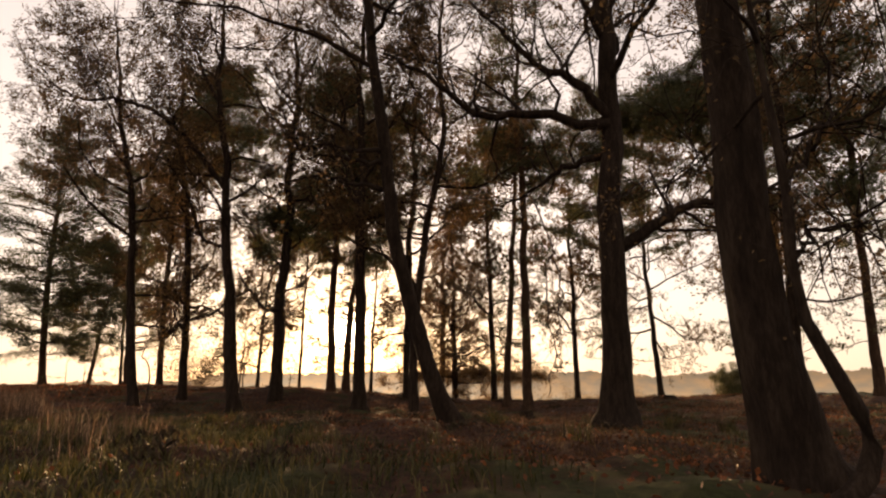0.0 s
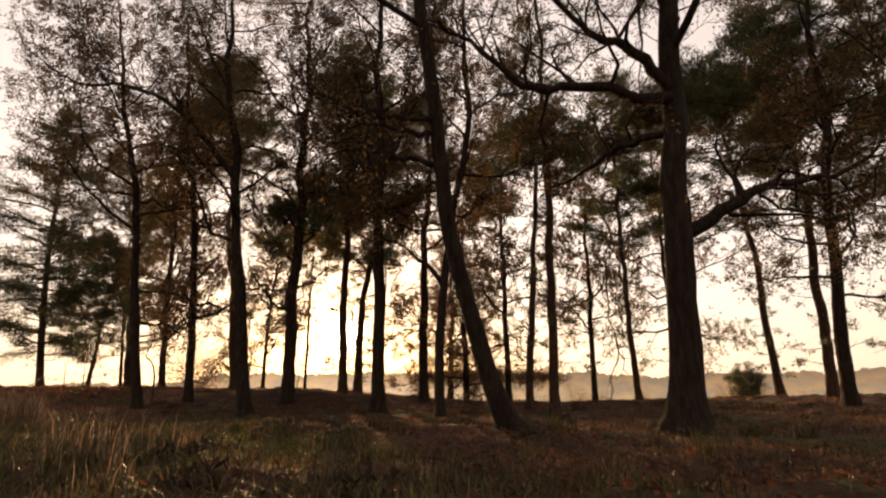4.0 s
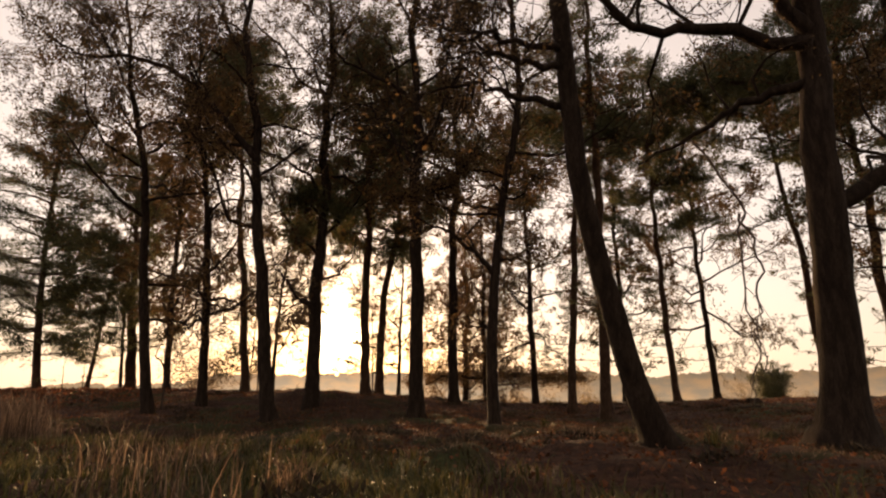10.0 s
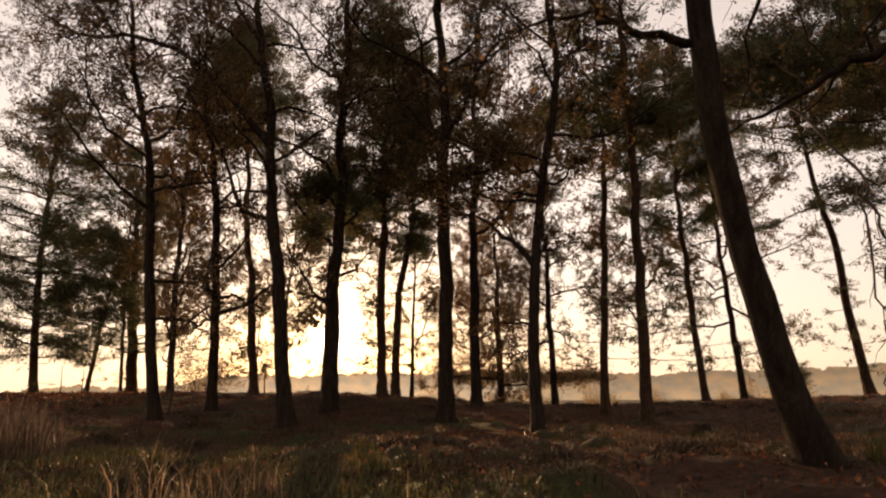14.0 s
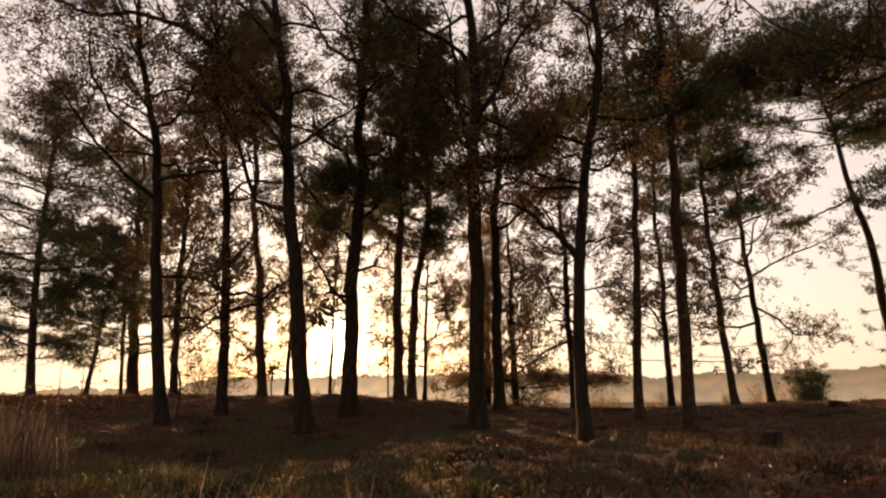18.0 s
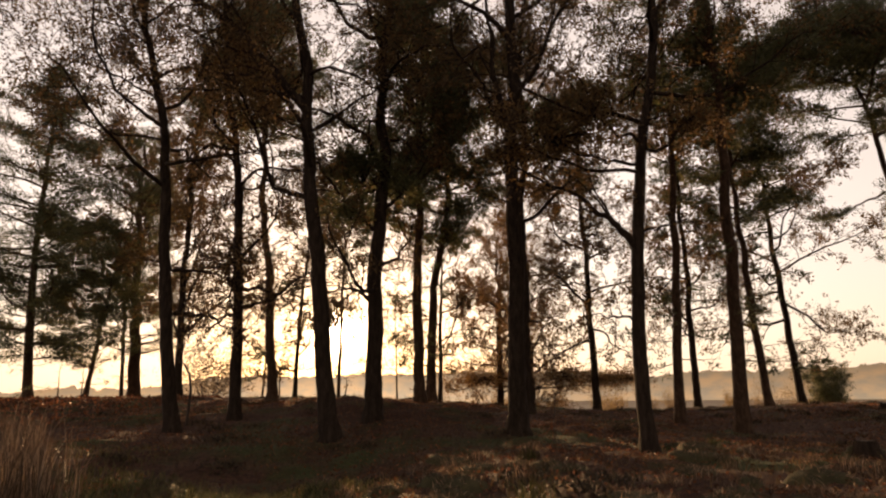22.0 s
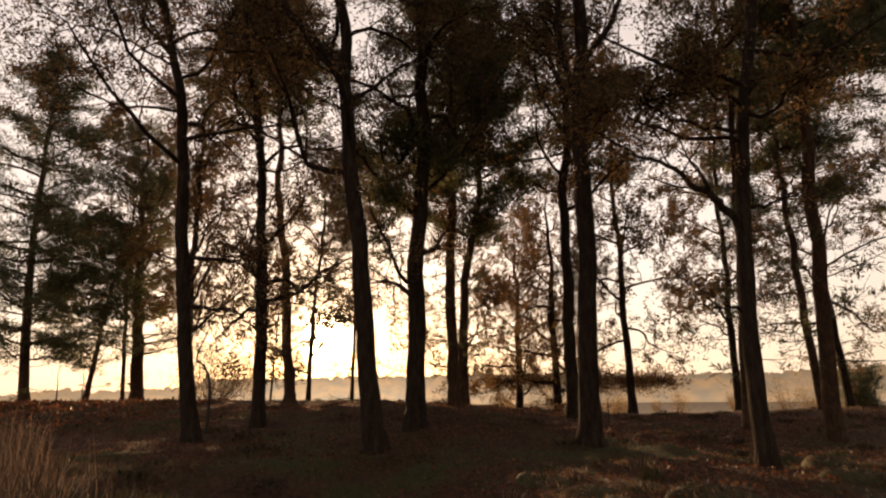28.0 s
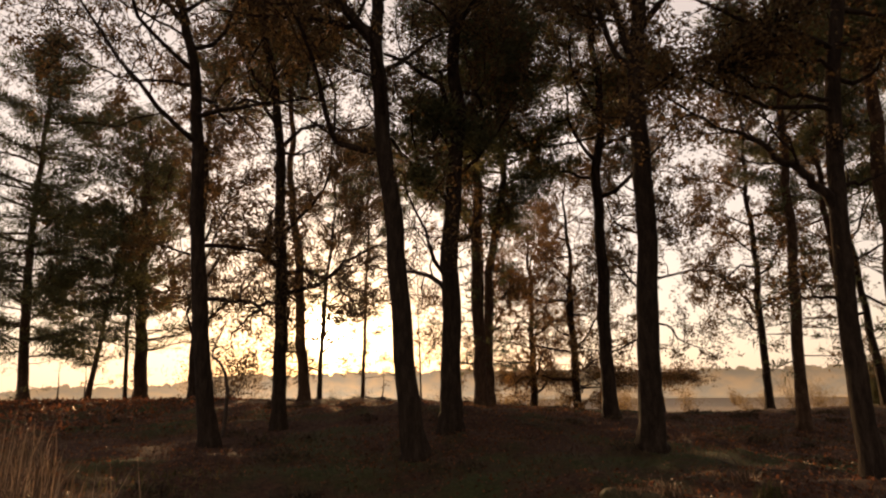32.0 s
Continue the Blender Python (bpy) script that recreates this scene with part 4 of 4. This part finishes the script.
def undergrowth():
    rng = np.random.default_rng(77)
    # short green and yellowing grass in patches, near the walked line
    sh = Shape()
    x, y = rng.uniform(-17, 7, 170000), rng.uniform(0.8, 19, 170000)
    near = lumps(x, y, 0.55, 1.0) + 0.35 * lumps(x, y, 1.7, 2.0) + 0.3 * np.exp(-(off_path(x, y) / 3.4) ** 2) - 0.028 * np.hypot(x + 4, y - 6) + 0.05 * np.clip(-x - 2, -4, 6) + 0.14 - 0.3 * smooth_step(10.5, 14.0, 0.794 * y - 0.608 * x) - 0.4 * smooth_step(2.5, 5.0, -off_path(x, y))
    keep = near > rng.uniform(0.58, 1.02, len(x))
    x, y = x[keep], y[keep]
    blades(sh, rng, x, y, 0.13, 0.011, 0.8)
    stuff("grass", sh, GRASS, "short green and yellowing grass in patches on the forest floor", "grass")
    # withered bent grass and bracken stalks over the whole rise
    sh = Shape()
    x, y = rng.uniform(-24, 14, 260000), rng.uniform(4.5, 37, 260000)
    k = (lumps(x, y, 0.9, 0.4) * 0.7 + lumps(x, y, 2.3, 1.4) * 0.5 > rng.uniform(0.15, 1.1, len(x))) & (rng.random(len(x)) < 16 / (y + 6))
    x, y = x[k], y[k]
    at = np.stack([x, y, ground_z(x, y) - 0.01], -1)
    a = rng.random(len(x)) * 6.283
    sh.needles(at, rng, 0.13, 0.013, np.stack([np.cos(a) * 0.7, np.sin(a) * 0.7, np.full(len(x), 1.0)], -1))
    stuff("withered_grass", sh, WITHERED, "thin withered brown grass and bracken over the forest floor", "grass")
    # tall dry grass along the walked line
    sh = Shape()
    for _ in range(40):
        f = rng.random()
        cx, cy = -3.2 - 2.2 * f + rng.normal() * 0.35, 5.2 + 3.6 * f + rng.normal() * 0.35
        m = rng.integers(4, 13)
        blades(sh, rng, cx + rng.normal(size=m) * 0.12, cy + rng.normal(size=m) * 0.12, rng.uniform(0.22, 0.5), 0.008, 0.4)
    for _ in range(300):
        s = 14.6 + 11 * rng.random() ** 1.3
        o = rng.uniform(-0.75 - 0.02 * (s - 14), 1.6)
        cx, cy = -0.608 * s - 0.794 * o, 0.794 * s - 0.608 * o
        m = rng.integers(6, 26)
        blades(sh, rng, cx + rng.normal(size=m) * 0.15, cy + rng.normal(size=m) * 0.15, rng.uniform(0.35, 0.85), 0.009, 0.35)
    stuff("dry_grass", sh, DRY_GRASS, "tall dry straw-coloured grass tussocks beside the path", "grass")
    # fallen leaves
    sh = Shape()
    n = 100000
    x, y = rng.uniform(-16, 15, n), rng.uniform(1.5, 30, n) ** 1.0
    k = (lumps(x, y, 0.8, 4.0) + 0.2) * drifts(x, y) > rng.uniform(0.25, 1.0, n)
    x, y = x[k], y[k]
    at = np.stack([x, y, ground_z(x, y) + 0.012 + rng.random(len(x)) * 0.025], -1)
    d = rng.normal(size=at.shape) * np.array((1, 1, 0.55))
    sh.leaves(at, rng, 0.06, 0.037, 0.0, d * 1.5)
    # the far shoulder of the rise
    x, y = rng.uniform(-29, -15, 11000), rng.uniform(20, 38, 11000)
    at = np.stack([x, y, ground_z(x, y) + 0.02 + rng.random(len(x)) * 0.03], -1)
    d = rng.normal(size=at.shape) * np.array((1, 1, 0.55))
    sh.leaves(at, rng, 0.15, 0.08, 0.0, d * 1.5)
    stuff("fallen_leaves", sh, LITTER, "curled reddish-brown fallen oak leaves over the ground", "leaf litter")
    # low heather and moss cushions
    sh = Shape()
    n = 170
    cx, cy = rng.uniform(-25, 14, n), rng.uniform(4, 36, n)
    for x0, y0 in zip(cx, cy):
        if abs(off_path(x0, y0)) < 1.0 and -9 < x0 < 1:
            continue
        r = rng.uniform(0.15, 0.55)
        m = int(130 * r / 0.4)
        q = rng.normal(size=(m, 2)) * r * 0.5
        h = 0.22 * r * np.exp(-(q ** 2).sum(1) / (r * r * 0.4))
        x, y = x0 + q[:, 0], y0 + q[:, 1]
        at = np.stack([x, y, ground_z(x, y) + h * rng.random(m)], -1)
        sh.leaves(at, rng, 0.11, 0.035, -0.9)
    stuff("heather", sh, HEATHER, "low dark heather and moss cushions on the rise", "heather")


undergrowth()


def sapling(label, seed, x, y, height, lean, leaves=0.0, mat=None, line=None):
    rng = np.random.default_rng(seed)
    z = float(ground_z(x, y))
    root = tagged(new("sapling"), label, "sapling", "young saplings on the rise")
    root.location = (x, y, z)
    pts = grow(rng, (x, y, z - 0.05), (lean, 0, 1), height, 9, 0.16, 0.12)
    if line:
        pts = resample([(x, y, z - 0.05), *line], 10, rng, 0.01)
    st = Shape()
    st.tube(pts, np.linspace(0.026 + 0.016 * height / 2, 0.009, 10), 6)
    part("stem", st, TWIG_BARK, root)
    crown = Shape()
    for i in range(int(4 + 2 * height)):
        w = Shape()
        q, e = along(pts, rng.uniform(0.35, 0.98))
        tp = grow(rng, q, e * 0.5 + rng.normal(size=3) * 0.6, rng.uniform(0.2, 0.55) * height * 0.5, 5, 0.25, 0.05)
        w.tube(tp, np.linspace(0.01, 0.003, 6), 4)
        part("twig", w, TWIG_BARK, root)
        m = rng.poisson(leaves)
        if m:
            crown.leaves(tp[rng.integers(1, 6, m)] + rng.normal(size=(m, 3)) * 0.07, rng, 0.09, 0.055)
    part("leaves", crown, mat or RUST_LEAF, root, smooth=False, kind="stuff")


def shrub(name, label, seed, x, y, wide, tall, mat, n=2600, leaf=0.14, upright=0.0, category="shrub"):
    rng = np.random.default_rng(seed)
    z = float(ground_z(x, y))
    root = tagged(new(name), label, category)
    root.location = (x, y, z)
    crown = Shape()
    for i in range(11):
        w = Shape()
        a = rng.random() * 6.283
        f = rng.uniform(0.2, 1)
        d = np.array((math.cos(a) * wide / 2 * f, math.sin(a) * wide / 2 * f, tall * rng.uniform(0.7, 1.05) * (1.1 - 0.5 * f)))
        pts = grow(rng, (x + d[0] * 0.1, y + d[1] * 0.1, z - 0.05), d, np.linalg.norm(d), 7, 0.12, 0.05)
        w.tube(pts, np.linspace(0.035, 0.006, 8), 5)
        part("stem", w, TWIG_BARK, root)
        m = n // 11
        u = rng.random(m) ** 0.8 * 6.0 + 0.9
        k = np.minimum(u.astype(int), 6)
        at = pts[k] + (pts[k + 1] - pts[k]) * (u - k)[:, None] + rng.normal(size=(m, 3)) * wide * 0.10
        crown.leaves(at, rng, leaf, leaf * 0.45, -upright)
    part("foliage", crown, mat, root, smooth=False, kind="stuff")


def juniper(label, seed, x, y, wide, tall):
    """Upright bush of pointed plumes of dense needles."""
    rng = np.random.default_rng(seed)
    z = float(ground_z(x, y))
    root = tagged(new("juniper_bush"), label, "bush")
    root.location = (x, y, z)
    leaf = Shape()
    for i in range(13):
        a, f = i * 2.4, math.sqrt((i + 0.3) / 13)
        foot = np.array((x + math.cos(a) * wide * 0.12 * f, y + math.sin(a) * wide * 0.12 * f, z - 0.05))
        tip = np.array((x + math.cos(a) * wide * 0.42 * f, y + math.sin(a) * wide * 0.42 * f, z + tall * (1.0 - 0.42 * f) * rng.uniform(0.85, 1.05)))
        pts = resample([foot, foot * 0.45 + tip * 0.55 + rng.normal(size=3) * 0.06, tip], 8, rng, 0.02)
        st = Shape()
        st.tube(pts, np.linspace(0.04, 0.008, 8), 5)
        part("stem", st, TWIG_BARK, root)
        u = rng.random(34) ** 0.9 * 6.4 + 0.5
        k = u.astype(int)
        at = pts[k] + (pts[k + 1] - pts[k]) * (u - k)[:, None]
        at[:, :2] += rng.normal(size=(34, 2)) * (0.19 * (1.05 - u / 8))[:, None] * wide / 2.4
        clumps(leaf, rng, at, np.array((0, 0, 1.0)), 0.17, 40, 0.16)
    part("foliage", leaf, NEEDLES, root, smooth=False, kind="stuff")


juniper("dark green juniper bush standing alone beyond the crest", 61, 24.4, 47.7, 4.0, 4.1)
shrub("hawthorn_bush", "sparse brown-leaved bush behind the crest", 62, -18.6, 41.5, 5.0, 3.9, OAK_LEAF, 4800, 0.14)
for seed, x, y, wide, tall in ((63, 41.0, 82.0, 4.5, 7.0), (64, 31.0, 92.0, 5.0, 6.8), (65, 19.0, 84.0, 3.6, 6.8), (66, 10.5, 96.0, 4.5, 6.4), (67, 50.0, 90.0, 6.0, 7.2), (68, -3.0, 98.0, 5.0, 6.2)):
    shrub("birch_shrub", "distant birch shrub with orange autumn leaves in the field", seed, x, y, wide, tall, BIRCH_LEAF, 2000, 0.18)
field_rng = np.random.default_rng(650)
for seed in range(650, 676):
    far = field_rng.uniform(105, 190)
    shrub("birch_shrub", "distant birch shrub with orange autumn leaves in the field", seed, far * field_rng.uniform(-0.42, 0.72), far, field_rng.uniform(3.0, 8.0), field_rng.uniform(4.0, 7.5), BIRCH_LEAF, 480, 0.36)
sapling("thin bare crooked sapling on the crest", 71, -22.3, 33.4, 1.6, -0.1)
sapling("thin bare crooked sapling on the crest", 72, -21.3, 33.6, 1.7, 0.25)
sapling("thin leafy sapling bending over beside an oak foot", 73, -11.77, 22.6, 2.6, 0.03, 7.0, OAK_LEAF,
        line=[(-11.75, 22.6, 1.79), (-11.77, 22.6, 2.41), (-11.95, 22.6, 2.76), (-12.18, 22.6, 2.95), (-12.08, 22.6, 3.31), (-11.9, 22.6, 3.67), (-11.99, 22.6, 4.07)])
sapling("thin sapling with few leaves beside a birch", 74, -12.9, 36.5, 3.0, -0.05, 3.0)
sapling("low sapling with rusty leaves on the crest", 75, -9.0, 33.0, 1.1, 0.3, 3.0)
sapling("small dead sapling in the leaf litter", 76, -1.1, 24.8, 0.8, 0.2)


def fallen_branch(seed, x, y, length, thick):
    """A dropped dead branch lying on the litter."""
    rng = np.random.default_rng(seed)
    root = tagged(new("fallen_branch"), "dead grey-brown branch lying on the leaf litter", "branch", "fallen branches")
    a = rng.random() * 6.283
    n = 9
    t = np.linspace(-0.5, 0.5, n) * length
    bow = 0.12 * length * np.sin(np.linspace(0, 3.1, n)) + rng.normal(size=n) * 0.012
    px, py = x + np.cos(a) * t - np.sin(a) * bow, y + np.sin(a) * t + np.cos(a) * bow
    pts = np.stack([px, py, ground_z(px, py) + thick * 0.4 + 0.02 * np.abs(np.sin(t * 3))], -1)
    root.location = pts[n // 2]
    sh = Shape()
    sh.tube(pts, np.linspace(thick / 2, thick / 6, n), 7, 0.08, rng)
    part("stem", sh, TWIG_BARK, root)
    for _ in range(rng.integers(2, 5)):
        q, e = along(pts, rng.uniform(0.3, 0.95))
        tw = Shape()
        tp = grow(rng, q, e + rng.normal(size=3) * 0.5 + np.array((0, 0, 0.3)), rng.uniform(0.15, 0.4) * length, 4, 0.25, 0.0)
        tp[:, 2] = np.maximum(tp[:, 2], ground_z(tp[:, 0], tp[:, 1]) + 0.01)
        tw.tube(tp, np.linspace(thick / 5, 0.003, 5), 4)
        part("twig", tw, TWIG_BARK, root)


for seed, x, y, length, thick in ((81, -6.9, 15.6, 0.9, 0.03), (82, -5.2, 15.0, 0.6, 0.025), (83, -2.2, 18.4, 1.3, 0.04), (84, 0.6, 14.2, 1.0, 0.035), (85, 3.2, 15.2, 1.4, 0.04),
                                  (86, 1.6, 8.1, 0.9, 0.03), (87, -2.4, 9.3, 0.8, 0.03), (88, 5.6, 18.0, 1.5, 0.05), (89, -9.6, 33.2, 1.6, 0.10), (90, -4.8, 23.4, 1.1, 0.05), (91, -13.5, 24.5, 1.2, 0.04),
                                  (92, -0.4, 6.2, 0.7, 0.025), (93, 7.4, 13.0, 1.2, 0.04), (94, 9.2, 24.0, 1.8, 0.09)):
    fallen_branch(seed, x, y, length, thick)


def stump(label, seed, x, y, wide, tall):
    """A cut or broken stump with root ridges and a sunken, cracked top."""
    rng = np.random.default_rng(seed)
    z = float(ground_z(x, y))
    root = tagged(new("tree_stump"), label, "stump")
    root.location = (x, y, z)
    zs = np.array((-0.12, 0.0, 0.06, 0.14, 0.25, 0.6, 1.0)) * tall
    pts = np.stack([np.full(7, x), np.full(7, y), z + zs], -1)
    sh = Shape()
    sh.tube(pts, wide / 2 * (1 + 0.6 * np.exp(-np.maximum(zs, 0) / 0.1)), 18, 0.05, rng, 0.04 + 0.2 * np.exp(-np.maximum(zs, 0) / 0.15))
    part("bark", sh, OAK_BARK, root)
    top = Shape()
    ring = np.array((1.0, 0.75, 0.45, 0.12)) * wide / 2
    lift = np.array((-0.03, -0.015, -0.03, -0.04)) * tall
    top.tube(np.stack([np.full(4, x), np.full(4, y), z + tall + lift + np.linspace(0, 0.004, 4)], -1), ring, 16, 0.05, rng)
    part("cut_face", top, TWIG_BARK, root, "weathered grey cut face")


stump("low weathered tree stump in the leaf litter", 95, 2.4, 16.4, 0.30, 0.26)
stump("low mossy tree stump near the crest", 96, 9.9, 24.9, 0.42, 0.2)


def tussock(seed, x, y, tall, mat, count):
    """One tuft of grass with bent blades."""
    rng = np.random.default_rng(seed)
    root = tagged(new("grass_tussock"), "small tuft of bent yellow-green grass in leaf litter" if mat is GRASS else "small tuft of dry straw-coloured grass in leaf litter", "grass tuft", "grass tufts")
    root.location = (x, y, float(ground_z(x, y)))
    for _ in range(3):
        sh = Shape()
        m = count // 3
        blades(sh, rng, x + rng.normal(size=m) * 0.07, y + rng.normal(size=m) * 0.07, tall, 0.008, 0.9)
        part("tuft", sh, mat, root, smooth=False, kind="stuff")


def tufts_about():
    rng = np.random.default_rng(404)
    made = 0
    while made < 84:
        x, y = rng.uniform(-9, 7), rng.uniform(4.5, 19)
        if made > 46:
            x, y = rng.uniform(-7, 4), rng.uniform(10.5, 17)
        if abs(off_path(x, y)) < 0.7 and -8.5 < x:
            continue
        tussock(500 + made, x, y, rng.uniform(0.14, 0.32) * (0.7 if made > 46 else 1.0), GRASS if rng.random() < 0.6 and made < 47 else DRY_GRASS, int(rng.integers(45, 110)))
        made += 1


tufts_about()


def cushion(seed, x, y, wide, tall):
    """A low mossy hummock with a fringe of short pale grass on its crown."""
    rng = np.random.default_rng(seed)
    z = float(ground_z(x, y))
    root = tagged(new("moss_cushion"), "low mossy hummock fringed with short pale dry grass", "hummock", "mossy hummocks")
    root.location = (x, y, z)
    rings, sides = 6, 14
    ang = np.linspace(0, 2 * np.pi, sides, endpoint=False)
    wob = 1 + 0.16 * np.sin(2 * ang + rng.random() * 6) + 0.1 * np.sin(3 * ang + rng.random() * 6)
    f = np.linspace(1.0, 0.05, rings)[:, None]
    px, py = x + np.cos(ang) * wob * wide / 2 * f, y + np.sin(ang) * wob * wide / 2 * f * 0.8
    pz = ground_z(px, py) - 0.02 + tall * np.sqrt(np.clip(1 - f ** 2, 0, 1)) * rng.uniform(0.85, 1.1, (rings, sides))
    i = np.arange(rings - 1)[:, None] * sides
    j = np.arange(sides)[None]
    k = (j + 1) % sides
    sh = Shape()
    sh.add(np.stack([px, py, pz], -1).reshape(-1, 3), np.stack([i + j, i + k, i + sides + k, i + sides + j], -1).reshape(-1, 4))
    part("mound", sh, MOSS, root)
    n = int(260 * wide)
    a, r = rng.random(n) * 6.283, np.sqrt(rng.random(n)) * wide * 0.42
    q = np.stack([x + np.cos(a) * r, y + np.sin(a) * r * 0.8], -1)
    h = tall * np.sqrt(np.clip(1 - (r / (wide * 0.5)) ** 2, 0, 1))
    fringe = Shape()
    fringe.needles(np.stack([q[:, 0], q[:, 1], ground_z(q[:, 0], q[:, 1]) - 0.03 + h], -1), rng, 0.075, 0.011, np.stack([np.cos(a) * 0.6, np.sin(a) * 0.6, np.full(n, 0.7)], -1))
    part("grass_fringe", fringe, DRY_GRASS, root, smooth=False, kind="stuff")


cushion_rng = np.random.default_rng(1200)
for seed in range(1200, 1246):
    s_along, s_side = cushion_rng.uniform(9.0, 17.5), cushion_rng.uniform(-6.5, 4.5)
    cushion(seed, s_side, s_along, cushion_rng.uniform(0.3, 0.85), cushion_rng.uniform(0.07, 0.17))


# ---- single fallen leaves near the walked line, each on the ground ----
def loose_leaves():
    rng = np.random.default_rng(909)
    shapes = []
    for k in range(6):
        n = 7
        t = np.linspace(0, 1, n)
        w = 0.028 * np.sin(np.pi * t ** 0.8) * (1 + 0.28 * np.cos(t * 17 + k)) + 0.002
        curl = 0.012 + 0.02 * rng.random()
        mid = np.stack([0.1 * (t - 0.5), 0.006 * np.sin(3 * t + k), 0.008 + curl * (2 * t - 1) ** 2], -1)
        lift = np.stack([0 * t, 0 * t, 0.35 * w + 0.004 * np.sin(9 * t + k)], -1)
        side = np.stack([0 * t, w, 0 * t], -1)
        v = np.concatenate([mid - side + lift, mid, mid + side + lift])
        i = np.arange(n - 1)
        sh = Shape()
        sh.add(v, np.concatenate([np.stack([i, i + 1, i + n + 1, i + n], -1), np.stack([i + n, i + n + 1, i + 2 * n + 1, i + 2 * n], -1)]))
        shapes.append(sh.mesh("leaf", LITTER, True))
    for _ in range(290):
        x, y = rng.uniform(-8, 5), 0.0
        y = rng.uniform(4, 16.5)
        if rng.random() < 0.5:
            y = rng.uniform(11, 17)
        if off_path(x, y) > -2.2 and rng.random() < 0.85:
            x += rng.uniform(2.5, 5)
        ob = new("leaf", shapes[rng.integers(0, 6)])
        ob.parent = ground
        ob.matrix_basis = pose(x, y, float(ground_z(x, y)) + 0.012, rng.uniform(-25, 25), rng.uniform(-25, 25), rng.uniform(0, 360)) @ Matrix.Scale(rng.uniform(0.6, 1.0), 4)


loose_leaves()
